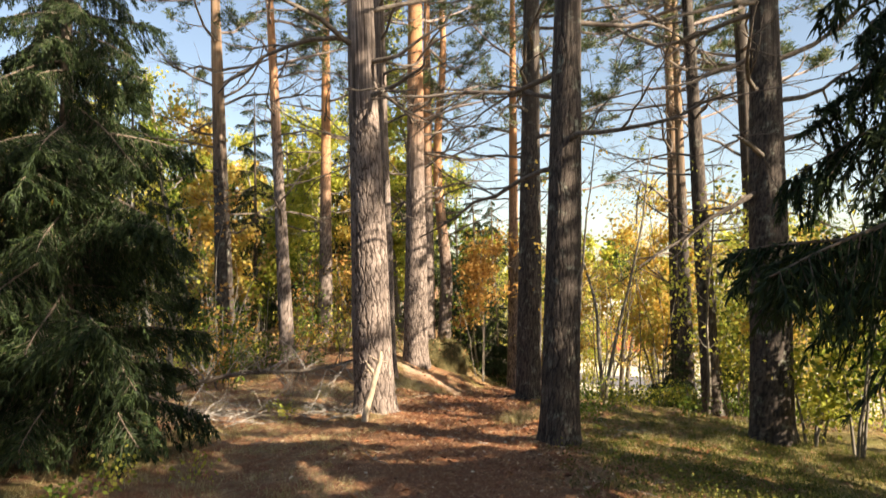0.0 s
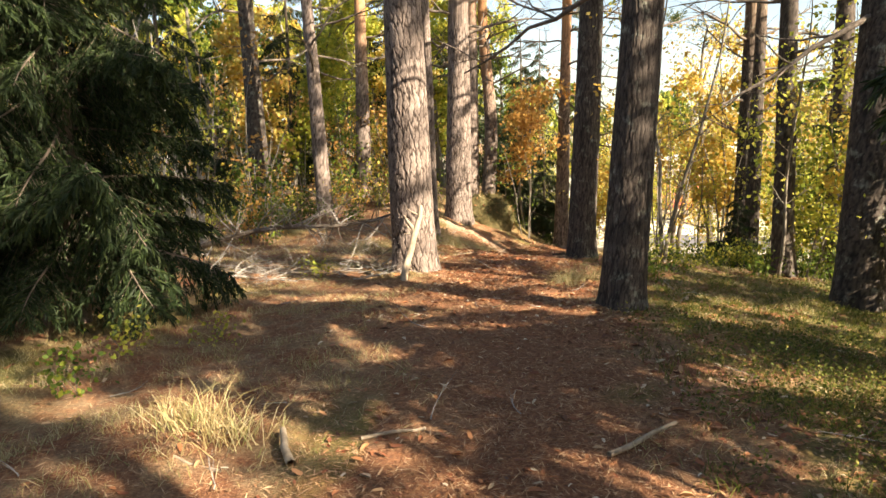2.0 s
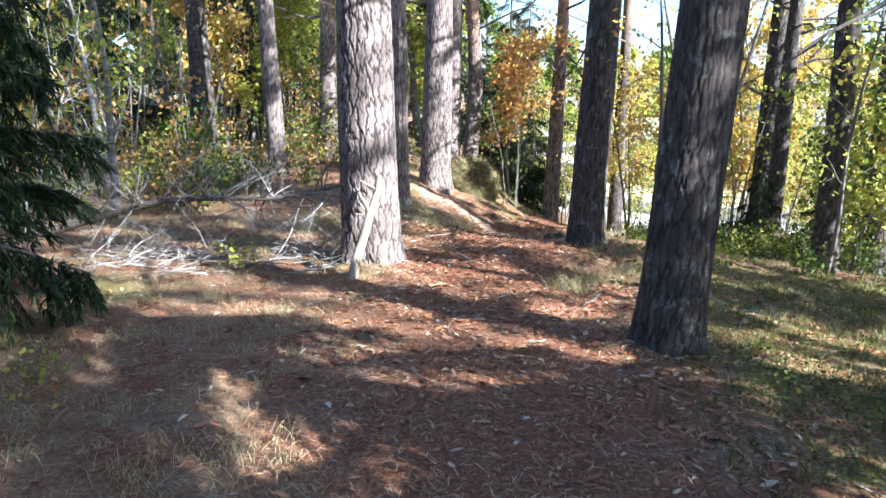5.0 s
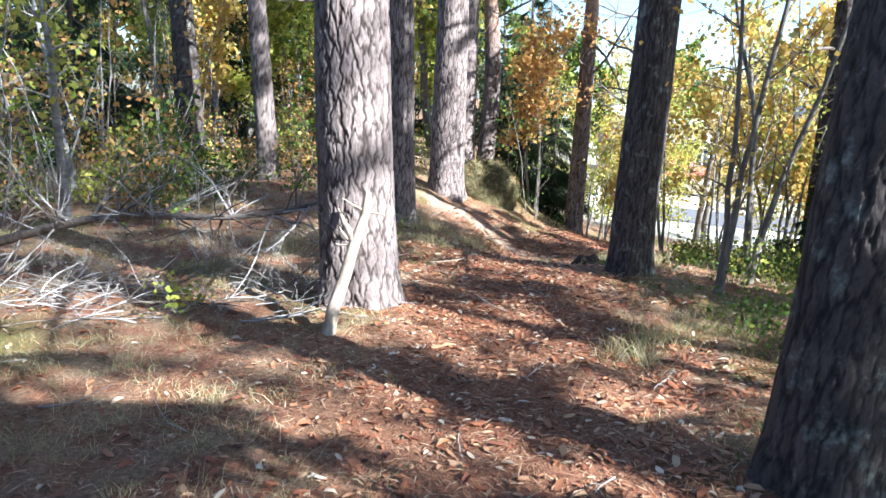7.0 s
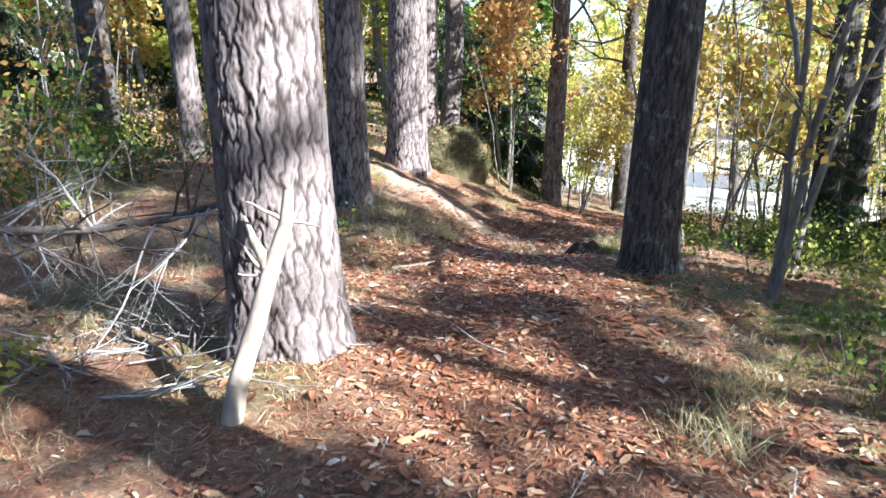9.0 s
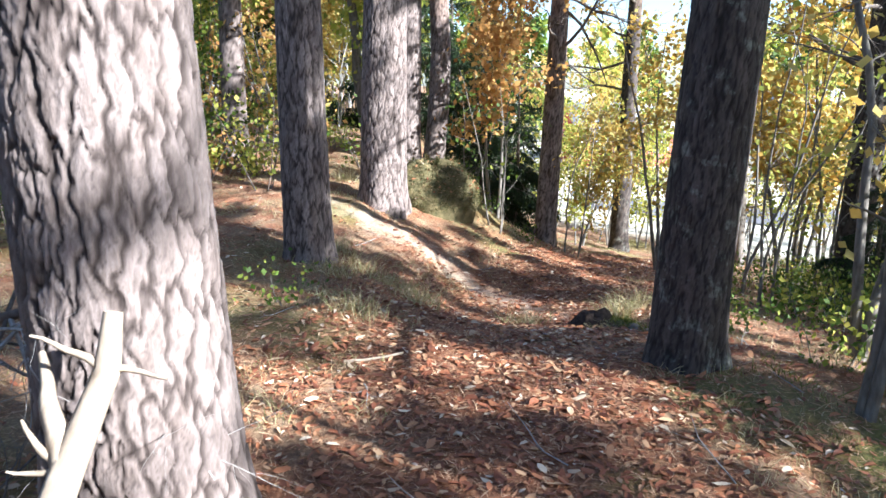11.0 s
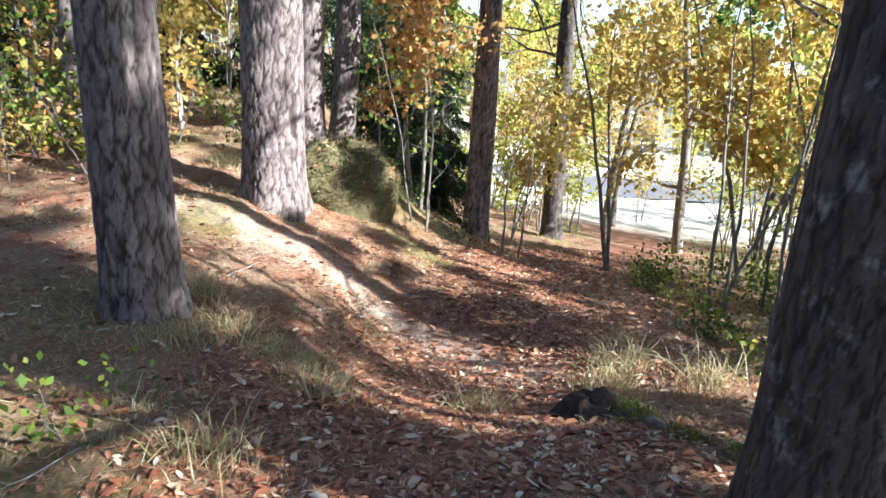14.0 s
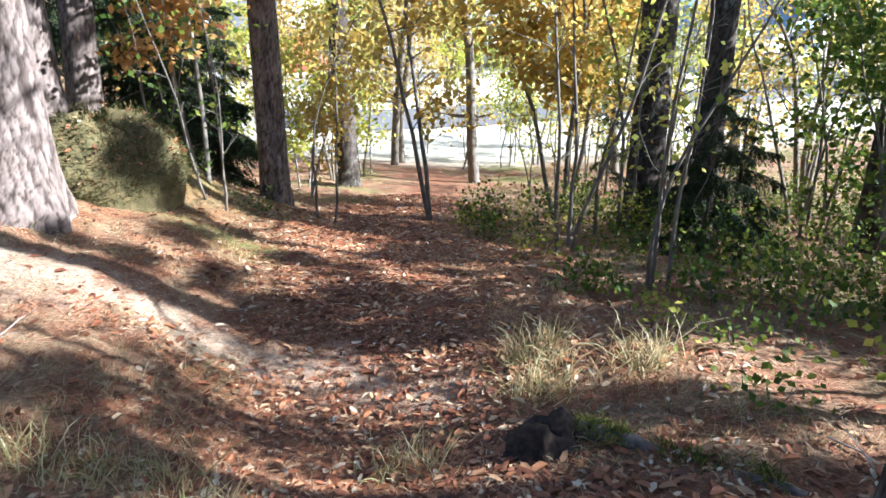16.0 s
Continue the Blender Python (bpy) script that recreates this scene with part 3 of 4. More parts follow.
# the two curved saplings by the path and the clump at its bend
broadleaf("sapling", (2.06, 11.6), 5.0, 2, 0.05, YELLOW, 260, "thin curved grey sapling with a few yellow leaves", "sapling", r0=0.034, lean=0.09, group="saplings", toward=0.1, spread=0.35)
broadleaf("sapling", (2.85, 12.9), 5.2, 2, 0.05, LIME, 300, "curved forked sapling with yellow-green leaves", "sapling", r0=0.04, lean=0.06, group="saplings", toward=0.1, spread=0.35)
broadleaf("sapling", (4.05, 17.1), 4.6, 3, 0.05, YELLOW, 160, "slender pale sapling clump at the bend of the path", "sapling", r0=0.024, group="saplings")
broadleaf("sapling", (3.6, 15.4), 3.6, 3, 0.045, LIME, 120, "leaning thin sapling stems on the slope", "sapling", r0=0.018, group="saplings")
broadleaf("sapling", (2.3, 19.5), 3.4, 2, 0.045, YELLOW, 70, "thin pale sapling by the path", "sapling", r0=0.017, group="saplings")
broadleaf("sapling", (1.0, 19.2), 2.8, 3, 0.05, GREEN, 150, "pale thin stems with green leaves by the hump", "sapling", r0=0.014, group="saplings")
broadleaf("sapling", (0.55, 19.7), 2.2, 3, 0.05, GREEN, 120, "short thin stems beside the mossy hump", "sapling", r0=0.012, group="saplings")
broadleaf("young_maple", (1.1, 20.6), 4.2, 2, 0.07, ORANGE, 2600, "young maple with orange-brown autumn leaves", "maple tree", 0.55, r0=0.035, bare_to=0.4)
broadleaf("young_maple", (6.3, 20.0), 6.2, 4, 0.085, YELLOW, 9000, "young maple with glowing yellow leaves", "maple tree", 0.5, r0=0.04, bare_to=0.3)
broadleaf("young_maple", (3.9, 19.6), 4.6, 2, 0.06, YELLOW, 1800, "young yellow maple on the slope", "maple tree", 0.5, r0=0.035)
broadleaf("young_maple", (9.5, 18.0), 6.0, 3, 0.06, YELLOW, 900, "yellow-leaved young maple at the meadow edge", "maple tree", 0.5, r0=0.045)
broadleaf("young_maple", (8.2, 13.0), 5.2, 3, 0.06, LIME, 700, "yellow-green young maple on the slope", "maple tree", 0.5, r0=0.04)
# dense leafy saplings that shade the slope beside the bend
for x, y, h, m, word in [(5.3, 9.1, 3.2, GREEN, "green"), (5.1, 9.7, 3.0, LIME, "yellow-green"), (5.6, 13.5, 3.6, LIME, "yellow-green"), (6.6, 13.0, 3.9, YELLOW, "golden"), (7.6, 11.4, 4.2, LIME, "yellow-green"), (6.2, 14.9, 3.4, GREEN, "green"), (7.9, 14.3, 4.0, LIME, "yellow-green"), (9.0, 15.8, 4.2, YELLOW, "golden"), (7.4, 16.6, 3.6, GREEN, "green")]:
    broadleaf("young_rowan", (x, y), h, 4, 0.06, m, 1700, "bushy young rowan with " + word + " leaves on the slope", "rowan", 0.5, r0=0.022, group="young rowans", bare_to=0.15, lean=0.22)
tones = [(LIME, "yellow-green"), (YELLOW, "golden"), (GREEN, "green"), (LIME, "pale yellow-green")]
for k in range(110):
    x, y = rng.uniform(2.6, 16), rng.uniform(11.2, 28.5)
    if off_path(x, y) < 1.3 or (x < 4.3 and y < 15) or x > 4 + 0.75 * (y - 6) or (y > 20 and x < 4.2) or (x < 6.5 and y < 17.5 and k % 3):
        continue
    m, word = tones[k % 4]
    h = rng.uniform(2.6, 6.0)
    broadleaf("sapling", (x, y), h, int(rng.integers(1, 3)), 0.05, m, int(h * rng.uniform(20, 150)), "thin grey sapling with sparse " + word + " autumn leaves", "sapling", 0.45, r0=0.0055 * h, group="saplings")
# two slim dark stems and others at the meadow's edge
for x, y, h, r in [(7.0, 27.6, 9, 0.11), (7.35, 27.9, 9, 0.1), (7.5, 24.5, 9, 0.13), (11.2, 24.0, 8, 0.1), (13.0, 22.0, 9, 0.12)]:
    broadleaf("young_tree", (x, y), h, 1, 0.065, YELLOW, 1100, "slim dark-stemmed young tree with yellow leaves", "tree", 0.32, TWIG, r, "young trees", 0.2, 8, 0.03)

for k, (x, y, h) in enumerate([(3.2, 26.5, 5), (4.0, 28.5, 6), (5.6, 26.2, 4.5), (6.2, 30.0, 6), (2.6, 29.5, 5.5), (8.6, 29.0, 5), (10.2, 27.0, 4.5), (5.0, 31.5, 6), (3.4, 24.0, 3.6), (3.0, 22.6, 3.8), (7.5, 31.5, 6.5), (9.5, 32.5, 6), (12, 30, 6), (14, 27.5, 5.5), (15.5, 25, 5.5), (11.2, 20.5, 5), (12.5, 18, 5.2), (10.6, 16.4, 4.6), (17, 21, 6)]):
    m, word = [(LIME, "yellow-green"), (YELLOW, "golden")][k % 2]
    broadleaf("young_birch", (x, y), h, 2, 0.06, m, 1500, "slender young birch with sparse " + word + " leaves at the meadow edge", "birch", 0.42, BIRCH_BARK, 0.02, "young birches", 0.2, 7, 0.12)

# woods behind: birches, aspens, yellowing undergrowth
for k in range(70):
    x, y = rng.uniform(-30, 3.5), rng.uniform(23, 46)
    if x > 1 and y < 30:
        x -= 8
    m, word = [(LIME, "yellow-green"), (YELLOW, "yellow"), (GREEN, "green"), (LIME, "fading green")][k % 4]
    h = rng.uniform(8, 13)
    broadleaf("birch_tree" if k % 2 else "aspen_tree", (x, y), h, 1, 0.11, m, 3200, "slim " + ("white birch" if k % 2 else "grey aspen") + " with " + word + " leaves in the woods", "tree", 0.3, BIRCH_BARK if k % 2 else TWIG, rng.uniform(0.07, 0.13), "trees of the woods", 0.22, 9, 0.05)
for k in range(110):
    x, y = rng.uniform(-18, -2.2), rng.uniform(12.5, 30)
    if x > -4.6 and y < 20.5:
        continue
    m, word = [(LIME, "yellow-green"), (GREEN, "green"), (YELLOW, "yellow"), (GREEN, "green"), (ORANGE, "orange")][k % 5]
    broadleaf("bush", (x, y), rng.uniform(1.6, 4.5), int(rng.integers(2, 5)), 0.07, m, 330, "thin woodland bush with " + word + " leaves", "bush", 0.5, DEAD if k % 3 == 0 else TWIG, 0.022, "undergrowth", 0.25)
for k in range(95):
    x, y = rng.uniform(-10, -0.7), rng.uniform(13.2, 22.5)
    if (x > -3.6 and y < 16.5) or (x > -2.0 and y < 19):
        continue
    m, word = [(GREEN, "green"), (LIME, "yellow-green"), (GREEN, "dull green"), (ORANGE, "rusty")][k % 4]
    broadleaf("woodland_shrub", (x, y), rng.uniform(0.5, 1.5), 4, 0.05, m, 190, "thin shrub with " + word + " leaves on the bank", "shrub", 0.6, DEAD_DARK, 0.01, "bank shrubs", 0.15, 4, 0.4)
for k, (x, y, h) in enumerate([(-7.2, 13.0, 6), (-8.6, 15.2, 7), (-6.6, 15.8, 6), (-9.5, 11.6, 6), (-5.4, 13.6, 4.5)]):
    broadleaf("birch_tree", (x, y), h, 1, 0.07, LIME, 200, "slim pale birch trunk in the undergrowth", "birch", 0.25, BIRCH_BARK, 0.07, "pale birches", 0.4, 4, 0.06)
for k in range(55):
    x, y = rng.uniform(-17, -4.6), rng.uniform(11.5, 27)
    if y < 20 and x > -5.2:
        continue
    broadleaf("dead_sapling", (x, y), rng.uniform(1.8, 5.5), int(rng.integers(1, 3)), 0.05, GREEN, 0, "bare pale dead sapling in the undergrowth", "sapling", 0.5, DEAD if k % 2 else DEAD_DARK, rng.uniform(0.008, 0.024), "dead saplings", 0.15, 6, 0.3)
for k in range(64):
    a = -85 + 170 * k / 63
    d = rng.uniform(50, 62)
    x, y = d * math.sin(radians(a)), d * math.cos(radians(a))
    if 4 < x < 34:
        continue
    m = [LIME, GREEN, YELLOW, GREEN][k % 4]
    broadleaf("forest_tree", (x, y), rng.uniform(9, 14), 1, 0.4, m, 1500, "distant leafy tree of the forest edge", "tree", 0.5, TWIG, 0.15, "distant trees", 0.12, 10, 0.03)

for k in range(22):
    x, y = 8 + 1.35 * k + rng.uniform(-1, 1), rng.uniform(40, 50)
    m, word = [(LIME, "yellow-green"), (YELLOW, "golden"), (ORANGE, "orange")][k % 3]
    broadleaf("garden_tree", (x, y), rng.uniform(4, 7), 2, 0.13, m, 900, "small garden tree with " + word + " autumn leaves by the houses", "tree", 0.5, TWIG, 0.07, "garden trees", 0.2, 8, 0.12)
for k in range(16):
    x, y = 6 + 2.9 * k, rng.uniform(66, 76)
    broadleaf("forest_tree", (x, y), rng.uniform(8, 13), 1, 0.4, [LIME, GREEN, GREEN][k % 3], 1500, "distant leafy tree behind the houses", "tree", 0.5, TWIG, 0.15, "distant trees", 0.12, 10, 0.03)

# ---- beyond the wood: houses, road ----
RED_PAINT = plain_material("red_boards", (0.45, 0.1, 0.08), (0.56, 0.15, 0.12), 6, 0.8, 0.2, (8, 8, 0.4))
WHITE_PAINT = plain_material("white_paint", (0.72, 0.72, 0.7), (0.82, 0.82, 0.8), 4)
ROOF_GREY = plain_material("grey_roof", (0.3, 0.31, 0.33), (0.42, 0.43, 0.46), 5)
ROOF_BLUE = plain_material("blue_grey_roof", (0.2, 0.29, 0.42), (0.28, 0.38, 0.52), 5, 0.5)
ASPHALT = plain_material("asphalt", (0.1, 0.1, 0.105), (0.17, 0.17, 0.175), 30, 0.85)
GLASS = plain_material("dark_window_glass", (0.03, 0.035, 0.04), (0.06, 0.065, 0.07), 3, 0.08, 0.02)


def box(lo, hi):
    lo, hi = np.array(lo, float), np.array(hi, float)
    V = np.array([[(lo, hi)[i][0], (lo, hi)[j][1], (lo, hi)[k][2]] for i in (0, 1) for j in (0, 1) for k in (0, 1)])
    return V, np.array([[0, 1, 3, 2], [4, 6, 7, 5], [0, 4, 5, 1], [2, 3, 7, 6], [0, 2, 6, 4], [1, 5, 7, 3]])


def house(place, turn, w, d, h, wall_mat, roof_mat, label):
    x, y = place
    ob = thing("house", (x, y, float(lie(x, y)) - 0.1), label, "house", "houses")
    ob.rotation_euler = (0, 0, radians(turn))
    fill("wall", *box((-w / 2, -d / 2, 0), (w / 2, d / 2, h)), wall_mat, ob)
    ridge = h + d * 0.32
    e = 0.4
    V = np.array([(-w / 2 - e, -d / 2 - e, h - 0.12), (w / 2 + e, -d / 2 - e, h - 0.12), (w / 2 + e, 0, ridge), (-w / 2 - e, 0, ridge), (-w / 2 - e, d / 2 + e, h - 0.12), (w / 2 + e, d / 2 + e, h - 0.12)])
    V = np.concatenate([V, V - np.array([0, 0, 0.14])])
    fill("roof", V, np.array([[0, 1, 2, 3], [3, 2, 5, 4], [6, 9, 8, 7], [9, 10, 11, 8], [0, 6, 7, 1], [4, 5, 11, 10], [0, 3, 9, 6], [3, 4, 10, 9], [1, 7, 8, 2], [2, 8, 11, 5]]), roof_mat, ob)
    for s in (-1, 1):
        g = np.array([(s * w / 2, -d / 2, h), (s * w / 2, d / 2, h), (s * w / 2, 0, ridge - 0.1), (s * (w / 2 - 0.1), 0, ridge - 0.1)])
        fill("gable", g, np.array([[0, 1, 2, 3]]), wall_mat, ob)
    for cx in np.linspace(-w / 2 + 1.2, w / 2 - 1.2, max(2, int(w / 2.4))):
        win = fill("window", *box((cx - 0.5, -d / 2 - 0.06, 0.95), (cx + 0.5, -d / 2 - 0.01, 2.1)), WHITE_PAINT, ob)
        for q in (-0.23, 0.23):
            fill("pane", *box((cx + q - 0.19, -d / 2 - 0.075, 1.03), (cx + q + 0.19, -d / 2 - 0.062, 2.02)), GLASS, win)
    for sx in (-1, 1):
        fill("corner_board", *box((sx * w / 2 - 0.08, -d / 2 - 0.03, 0), (sx * w / 2 + 0.08, -d / 2 - 0.004, h - 0.1)), WHITE_PAINT, ob)
    return ob


house((12.2, 54), 8, 6.5, 5, 2.4, RED_PAINT, ROOF_GREY, "red wooden house with white trim across the meadow")
house((34, 42), -30, 11, 7, 2.6, WHITE_PAINT, ROOF_BLUE, "low pale house with a blue-grey roof beyond the road")
house((24, 52), -12, 9, 7, 2.8, WHITE_PAINT, ROOF_GREY, "pale house with a grey roof beyond the meadow")
rx = np.linspace(6, 90, 60)
ry = 36 - 0.18 * (rx - 6)
road = np.concatenate([np.stack([rx, ry - 2.2, ground_z(rx, ry - 2.2) + 0.03], 1), np.stack([rx, ry + 2.2, ground_z(rx, ry + 2.2) + 0.03], 1)])
rk = np.arange(59)
tagged(fill("road", road, np.stack([rk, rk + 1, rk + 61, rk + 60], 1), ASPHALT), "narrow grey asphalt road across the pale meadow", "road", kind="structure")

# ---- fallen limb, stick, stump, twigs ----
fx = np.linspace(0, 1, 12)
limb = np.stack([-5.9 + 4.6 * fx, 10.75 + 0.12 * np.sin(6 * fx), -0.55 + 1.05 * fx**0.7 - 0.12 * np.sin(9 * fx) * fx], 1)
fallen = thing("fallen_limb", (-5.9, 10.75, float(ground_z(-5.9, 10.75))), "long dead grey branch with bare twigs lying across the ground", "branch")
off = np.array([-5.9, 10.75, float(ground_z(-5.9, 10.75))])
fill("limb", *tube(limb - off, 0.055 * (1.1 - 0.8 * fx), 9), DEAD_DARK, fallen, smooth=True)
for k in range(70):
    t = rng.uniform(0.12, 0.98)
    p = np.array([np.interp(t, fx, limb[:, i]) for i in range(3)]) - off
    up = 1 if k % 3 else -0.6
    pieces, _ = branching(p, (rng.uniform(-0.4, 0.9), rng.uniform(-0.7, 0.5), up * rng.uniform(0.1, 0.8)), rng.uniform(0.35, 0.95), 0.009, 2, 5, 0.1, (0, 0, -0.1), 1.1, 5)
    V, F = joined(pieces)
    fill("twig", V, F, DEAD if k % 2 else DEAD_DARK, fallen, "bare grey twig", smooth=True)

brush = thing("brush_pile", (-2.5, 10.2, float(ground_z(-2.5, 10.2))), "low tangle of dead grey twigs on the ground", "brushwood")
for k in range(80):
    pieces, _ = branching((rng.uniform(-1.6, 1.0), rng.uniform(-0.5, 0.5), rng.uniform(0.0, 0.12)), (rng.normal(), 0.5 * rng.normal(), rng.uniform(-0.02, 0.25)), rng.uniform(0.3, 0.9), 0.007, 2, 4, 0.12, (0, 0, -0.1), 1.1, 4)
    V, F = joined(pieces)
    V[:, 2] = np.maximum(V[:, 2], 0.0)
    fill("twig", V, F, DEAD if k % 3 else DEAD_DARK, brush, smooth=True)

sz = float(ground_z(-1.12, 9.55))
stick = thing("leaning_stick", (-1.12, 9.55, sz), "pale barkless forked stick leaning against the pine", "stick")
sp = np.array([(0, 0, -0.05), (0.03, 0.08, 0.15), (0.09, 0.2, 0.36), (0.13, 0.33, 0.55), (0.19, 0.46, 0.76), (0.2, 0.5, 0.9)])
fill("shaft", *tube(sp, [0.05, 0.046, 0.044, 0.04, 0.033, 0.024], 12), PALE_WOOD, stick, smooth=True)
for p, d, l, r in [(3, (-0.3, 0.3, 0.9), 0.36, 0.038), (4, (0.7, 0.0, 0.12), 0.16, 0.012), (3, (-0.8, 0.1, 0.35), 0.17, 0.015), (3, (-0.8, -0.1, 0.05), 0.14, 0.012), (4, (-0.6, 0.0, 0.5), 0.2, 0.014)]:
    V, F = joined(branching(sp[p], d, l, r, 0, 0, 0.12, sides=6)[0])
    fill("fork", V, F, PALE_WOOD, stick, smooth=True)

stump = thing("root_stump", (1.29, 13.85, float(ground_z(1.29, 13.85))), "small dark rotten stump at the path edge", "stump")
an = np.linspace(0, 2 * np.pi, 18, endpoint=False)
lv = [(-0.08, 0.21), (0.0, 0.17), (0.045, 0.135), (0.09, 0.11), (0.12, 0.08), (0.09, 0.004)]
SV = np.concatenate([np.stack([(r * (1 + 0.25 * np.sin(3 * an + z * 9) + 0.12 * np.sin(7 * an))) * np.cos(an), r * (1 + 0.2 * np.sin(4 * an)) * np.sin(an), z + (0.012 * np.sin(5 * an) + 0.02 * np.sin(2 * an + 1) + 0.01 * np.sin(9 * an)) * (z > 0.02)], 1) for z, r in lv])
si, sj = np.meshgrid(np.arange(5), np.arange(18), indexing="ij")
sk = (sj + 1) % 18
fill("wood", SV, np.stack([si * 18 + sj, si * 18 + sk, (si + 1) * 18 + sk, (si + 1) * 18 + sj], -1).reshape(-1, 4), ROTTEN, stump, smooth=True)

# mossy log beside the stump
log_from = np.array([1.42, 13.95, float(ground_z(1.42, 13.95)) + 0.005])
log_to = np.array([1.78, 12.95, float(ground_z(1.78, 12.95)) + 0.0])
log = thing("fallen_log", log_from, "short half-buried rotten log with green moss on it", "log")
lt = np.linspace(0, 1, 16)
LP = (log_to - log_from)[None] * lt[:, None] + np.stack([0.03 * np.sin(5 * lt), 0 * lt, 0.015 * np.sin(9 * lt)], 1)
fill("wood", *tube(LP, 0.05 * (1 - 0.5 * lt) * (1 + 0.14 * np.sin(23 * lt) + 0.1 * np.sin(41 * lt)), 14), DEAD_DARK, log, smooth=True)
MP = LP[rng.choice([2, 3, 4, 8, 9, 10, 13], 1100)] + rng.normal(0, 0.04, (1100, 3)) * np.array([0.8, 1.2, 0.2]) + np.array([0, 0, 0.03])
fill("moss", *blades(MP, rng.normal(0, 0.02, (1100, 3)) + np.array([0, 0, 0.025]), 0.003), FRESH, log, "green moss cushion")

# mossy boulder beside the stout pine
boulder = thing("mossy_boulder", (-0.06, 18.7, float(ground_z(-0.06, 18.7))), "rounded boulder overgrown with dark moss and dry leaves", "boulder")
bu, bv = np.meshgrid(np.linspace(0, 2 * np.pi, 72, endpoint=False), np.linspace(-0.35, 1, 30), indexing="ij")
br = np.sqrt(np.clip(1 - np.clip(bv, 0, 1) ** 1.9, 0, 1)) * (1 + 0.1 * np.sin(2 * bu + 1) + 0.07 * np.sin(3 * bu + 3 * bv) + 0.04 * np.sin(7 * bu - 5 * bv))
BV = np.stack([(0.62 * br + 0.1 * bv) * np.cos(bu), 0.55 * br * np.sin(bu), 0.68 * bv * (1 + 0.08 * np.sin(2 * bu + 0.5)) + 0.02 * np.sin(9 * bu + 7 * bv)], -1)
bi, bj = np.meshgrid(np.arange(72), np.arange(29), indexing="ij")
bk = (bi + 1) % 72
fill("stone", BV.reshape(-1, 3), np.stack([bi * 30 + bj, bk * 30 + bj, bk * 30 + bj + 1, bi * 30 + bj + 1], -1).reshape(-1, 4), MOSSY_STONE, boulder, smooth=True)
MP = BV[rng.integers(0, 72, 9000), rng.integers(8, 30, 9000)] + rng.normal(0, 0.025, (9000, 3))
fill("moss", *blades(MP, MP * 0.03 + rng.normal(0, 0.02, (9000, 3)) + np.array([0, 0, 0.015]), 0.004), MOSS_TUFT, boulder, "olive moss coat")
DP = BV[rng.integers(0, 72, 420), rng.integers(14, 30, 420)] + np.array([0, 0, 0.03])
tagged(fill("dry_leaf_litter", *leaves(DP, 0.03, 0.0, 1.6, 0.8), LITTER, boulder, "brown leaves caught in the moss"), kind="stuff")


# ---- litter, needles, grass and herbs on the floor ----
def on_ground(n, x0, x1, y0, y1, keep):
    x, y = rng.uniform(x0, x1, n), rng.uniform(y0, y1, n)
    k = rng.uniform(0, 1, n) < keep(x, y)
    x, y = x[k], y[k]
    return np.stack([x, y, ground_z(x, y)], 1)


def lying(P, size, long):
    n = len(P)
    a = rng.uniform(0, 6.28, n)
    u = np.stack([np.cos(a), np.sin(a), rng.normal(0, 0.2, n)], 1)
    w = np.stack([-np.sin(a), np.cos(a), rng.normal(0, 0.2, n)], 1)
    s = size * rng.gamma(5.0, 0.2, (n, 1)).clip(0.35, 2.2)
    up = np.array([[0, 0, 1.0]])
    P = P + up * (0.005 + 0.12 * s)
    curl = up * s * rng.uniform(0.0, 0.7, (n, 1))
    if long > 5:
        V = np.stack([P - u * s * long, P + w * s + curl, P + u * s * long, P - w * s + curl], 1).reshape(-1, 3)
        return V, np.arange(4 * n).reshape(-1, 4)
    droop = up * s * rng.uniform(-0.3, 0.5, (n, 1))
    a1, a2 = u * s * long * 0.45, u * s * long * 0.4
    V = np.stack([P - u * s * long + droop, P - a1 + w * s * 0.55 + curl, P + a2 + w * s * 0.7 + curl, P + u * s * long + droop, P + a2 - w * s * 0.6 + curl, P - a1 - w * s * 0.7 + curl], 1).reshape(-1, 3)
    b = 6 * np.arange(n)[:, None]
    return V, np.concatenate([b + [0, 1, 2, 3], b + [0, 3, 4, 5]])


def leafy(x, y):
    return np.clip(1.25 - off_path(x, y) / 1.6 + 0.35 * waves(x, y, 21, 1.2), 0.12, 1) * np.clip(0.12 + (y - 6.5) / 6, 0.1, 1) * (1 - 0.75 * sunlit_sand(x, y)) + 0.22 * ((x > 0.9) & (x < 3.5) & (y < 10))


P = on_ground(300000, -5, 5.5, 1.0, 23, leafy)
tagged(fill("fallen_leaves", *lying(P, 0.0115, 1.75), LITTER), "brown and tan fallen leaves strewn on the path", "fallen leaves", kind="stuff")
P = on_ground(330000, -4.5, 3.4, 0.6, 18, lambda x, y: np.clip(1.1 - off_path(x, y) / 3.5, 0, 1))
tagged(fill("fallen_needles", *lying(P, 0.0018, 13), NEEDLE_LITTER), "rust-coloured pine needles carpeting the forest floor", "pine needles", kind="stuff")


def grassy(x, y):
    bank = 0.35 * ((y < 9) & (x < -0.3)) + 0.4 * ((y > 10.8) & (y < 14) & (x < 0))
    return np.clip(waves(x, y, 22, 1.6) + 0.3 + bank, 0, 1) ** 1.3 * np.clip(off_path(x, y) - 0.45, 0, 1) * (1 - sunlit_sand(x, y))


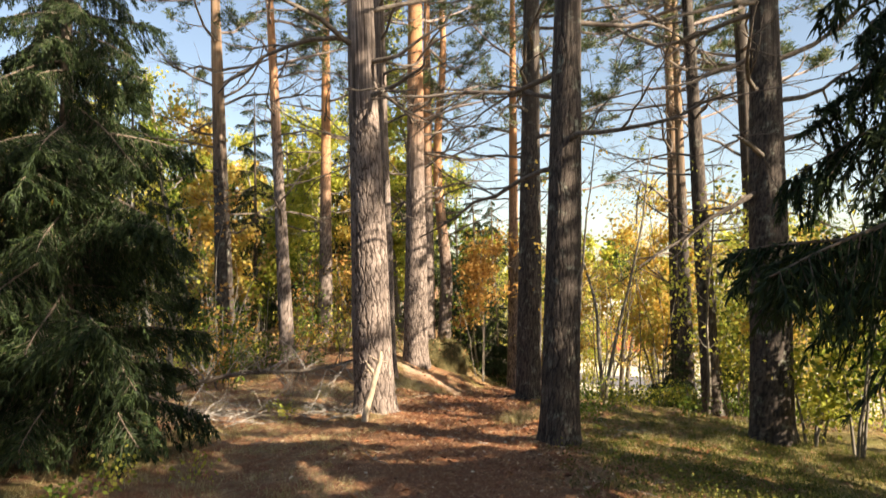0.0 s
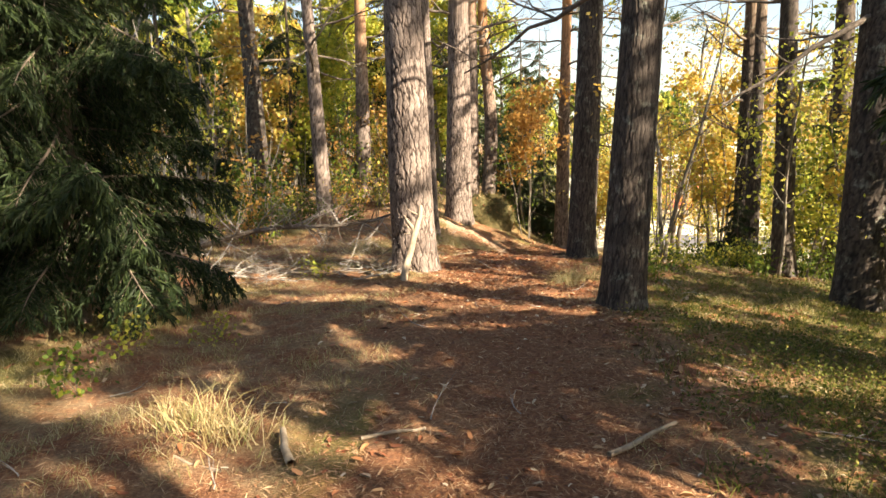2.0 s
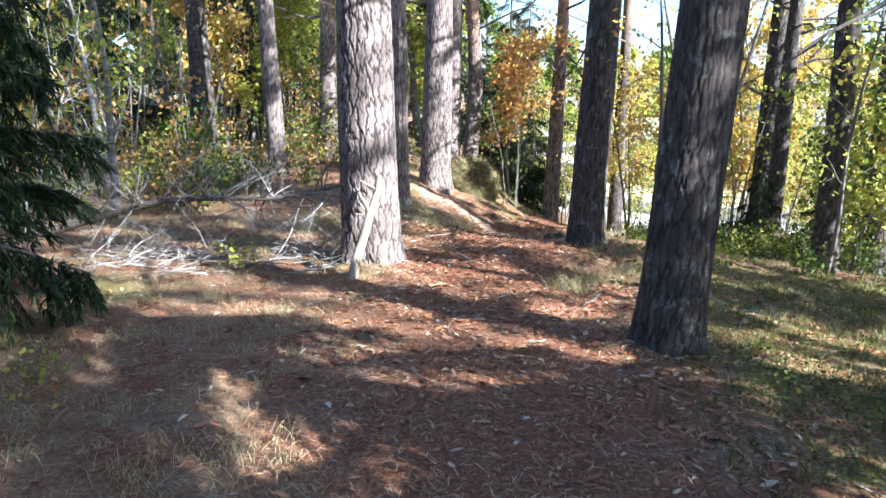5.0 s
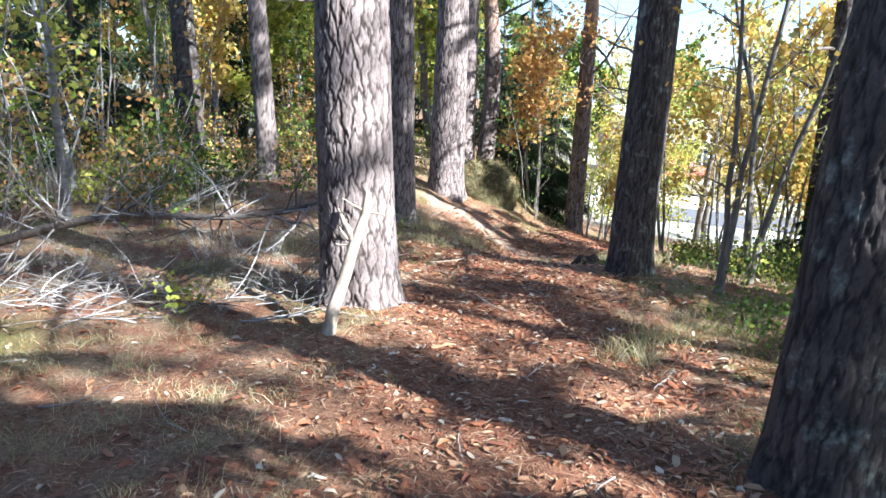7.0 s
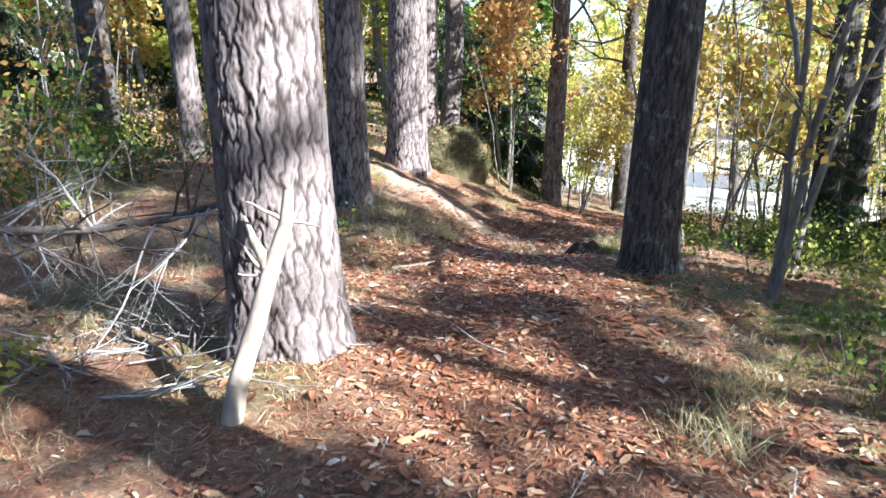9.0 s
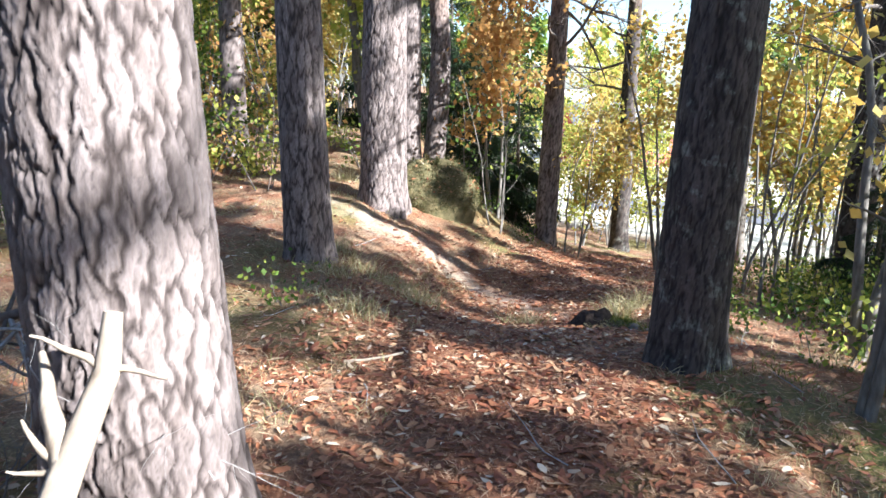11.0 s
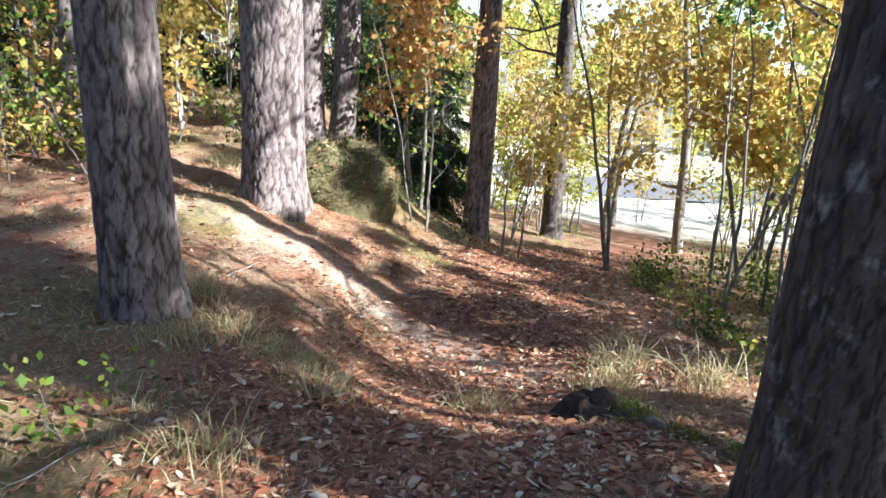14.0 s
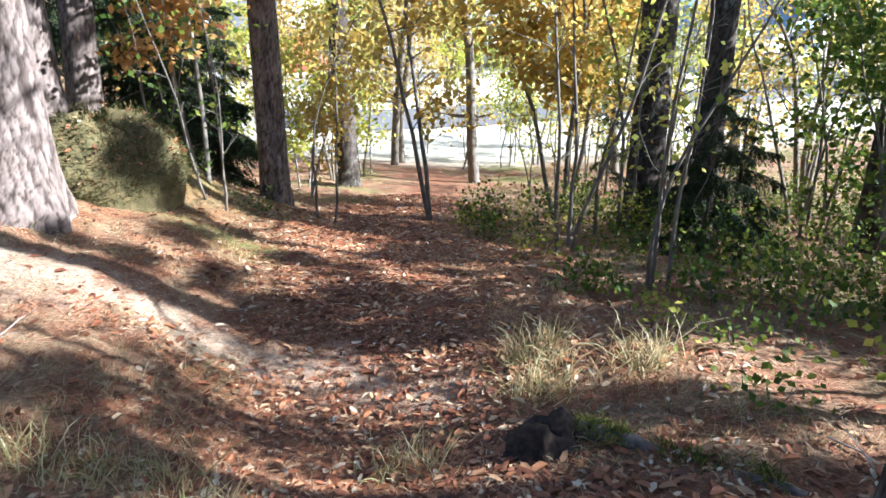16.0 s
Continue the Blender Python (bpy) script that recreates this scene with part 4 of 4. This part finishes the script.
def grass(P, per, tall, width, spread):
    C = np.repeat(P, per, 0) + np.concatenate([rng.normal(0, spread, (len(P) * per, 2)), np.zeros((len(P) * per, 1))], 1)
    C[:, 2] = ground_z(C[:, 0], C[:, 1]) - 0.01
    D = rng.normal(0, 0.5, C.shape)
    D[:, 2] = 1
    return blades(C, D * (tall * rng.uniform(0.4, 1.2, len(C)))[:, None], width)


P = on_ground(24000, -9, 14, 1.5, 27, grassy)
tagged(fill("dry_grass", *grass(P, 18, 0.095, 0.0016, 0.06), STRAW), "straw-coloured dry grass tufts on the forest floor", "grass", kind="stuff")
P = on_ground(4200, 1.0, 6, 2.5, 14, lambda x, y: np.clip(x - 1.1 + 0.5 * waves(x, y, 23, 1.3), 0, 1) * np.clip((13 - y) / 4, 0, 1))
tagged(fill("green_grass", *grass(P, 12, 0.1, 0.0025, 0.05), FRESH), "short green grass and moss on the slope side", "grass", kind="stuff")
TUFTS = [(-1.8, 4.75, 0.3), (-1.5, 4.55, 0.24), (-1.0, 15.0, 0.25), (-0.2, 13.9, 0.2), (0.75, 14.15, 0.2), (1.6, 14.35, 0.26), (1.85, 14.7, 0.24), (2.2, 14.2, 0.26), (-0.75, 14.5, 0.16), (-0.5, 14.35, 0.15), (-0.25, 14.25, 0.15), (-0.95, 14.2, 0.14), (-2.2, 12.4, 0.3), (-0.6, 13.0, 0.2), (0.9, 9.4, 0.22), (1.2, 9.9, 0.25), (0.5, 19.6, 0.4), (-1.4, 18.9, 0.3)]
for x, y, h in TUFTS:
    t = thing("grass_tuft", (x, y, float(ground_z(x, y))), "tuft of long straw-yellow grass", "grass tuft", "grass tufts")
    V, F = joined([grass(np.array([(x + 0.05 * (k - 1), y, 0.0)]), 60, h * (0.8 + 0.15 * k), 0.0026, 0.1) for k in range(3)])
    tagged(fill("grass", V - np.array(t.location), F, STRAW, t), kind="stuff")
P = on_ground(1700, 1.1, 3.6, 3.0, 7.4, lambda x, y: np.clip(1.2 * (x - 1.2) + 0.7 * waves(x, y, 24, 1.0), 0, 1))
P = np.repeat(P, 9, 0) + rng.normal(0, 0.045, (len(P) * 9, 3)) + np.array([[0, 0, 0.09]])
tagged(fill("bilberry_leaves", *leaves(P, 0.016, 0.0, 1.5, 0.5), FRESH), "low bright green bilberry shrubs on the mossy ground", "bilberry", kind="stuff")
HERBS = [(-3.0, 6.4, LIME), (-2.6, 6.9, LIME), (-1.1, 13.3, GREEN), (2.2, 10.6, GREEN), (2.5, 11.0, GREEN), (2.0, 10.2, GREEN), (2.3, 13.6, GREEN), (2.6, 14.6, LIME), (3.1, 15.4, GREEN), (-2.2, 10.0, LIME), (2.9, 14.0, GREEN), (0.4, 20.0, GREEN), (0.9, 20.2, GREEN), (1.5, 19.8, GREEN), (3.4, 13.2, LIME), (-3.3, 6.0, GREEN), (-2.9, 5.6, GREEN)]
for x, y, m in HERBS:
    broadleaf("herb", (x, y), rng.uniform(0.16, 0.36), 4, 0.032, m, 130, "small leafy green woodland herb" if m is GREEN else "small yellow-green woodland herb", "herb", 0.9, TWIG, 0.004, "herbs", 0.2, 3, 0.5)
for k in range(190):
    x, y = rng.uniform(1.9, 6.5) if k < 60 else rng.uniform(3.6, 10.5), rng.uniform(11.5, 20)
    if off_path(x, y) < 0.95 or rng.uniform() < 0.3 or (x < 2.6 and y < 15.2):
        continue
    m = [GREEN, LIME, GREEN, GREEN][k % 4]
    broadleaf("undergrowth_shrub", (x, y), rng.uniform(0.25, 0.65) + 0.06 * max(0, x - 4), 4, 0.036, m, 150, "low woodland shrub with " + ["green", "yellow-green", "dull green", "fading green"][k % 4] + " leaves", "shrub", 0.8, TWIG, 0.005, "low shrubs", 0.2, 3, 0.4)
for x, y, turn, ln, r0 in [(-1.05, 4.25, 120, 0.42, 0.026), (-0.75, 4.55, 20, 0.36, 0.012), (0.55, 4.4, 35, 0.5, 0.016), (-1.4, 4.2, 160, 0.3, 0.012), (-0.6, 12.1, 10, 0.35, 0.011), (-2.2, 13.0, 70, 0.5, 0.009)]:
    t = thing("broken_stick", (x, y, float(ground_z(x, y)) + 0.6 * r0), "broken pale piece of branch lying on the litter", "stick", "broken sticks")
    P = crooked((0, 0, 0), (math.cos(radians(turn)), math.sin(radians(turn)), 0.04), ln, 6, 0.06)
    P[:, 2] = np.abs(P[:, 2])
    fill("wood", *tube(P, r0 * np.linspace(1, 0.7, 7), 8), PALE_WOOD, t, smooth=True)
for k in range(60):
    x, y = rng.uniform(-3, 2.5), rng.uniform(3, 17)
    t = thing("twig", (x, y, float(ground_z(x, y)) + 0.012), "small dead twig lying on the litter", "twig", "fallen twigs")
    V, F = joined(branching((0, 0, 0), (rng.normal(), rng.normal(), 0.02), rng.uniform(0.15, 0.5), 0.005, 1, 2, 0.12, sides=4)[0])
    V[:, 2] = np.abs(V[:, 2])
    fill("wood", V, F, DEAD, t)
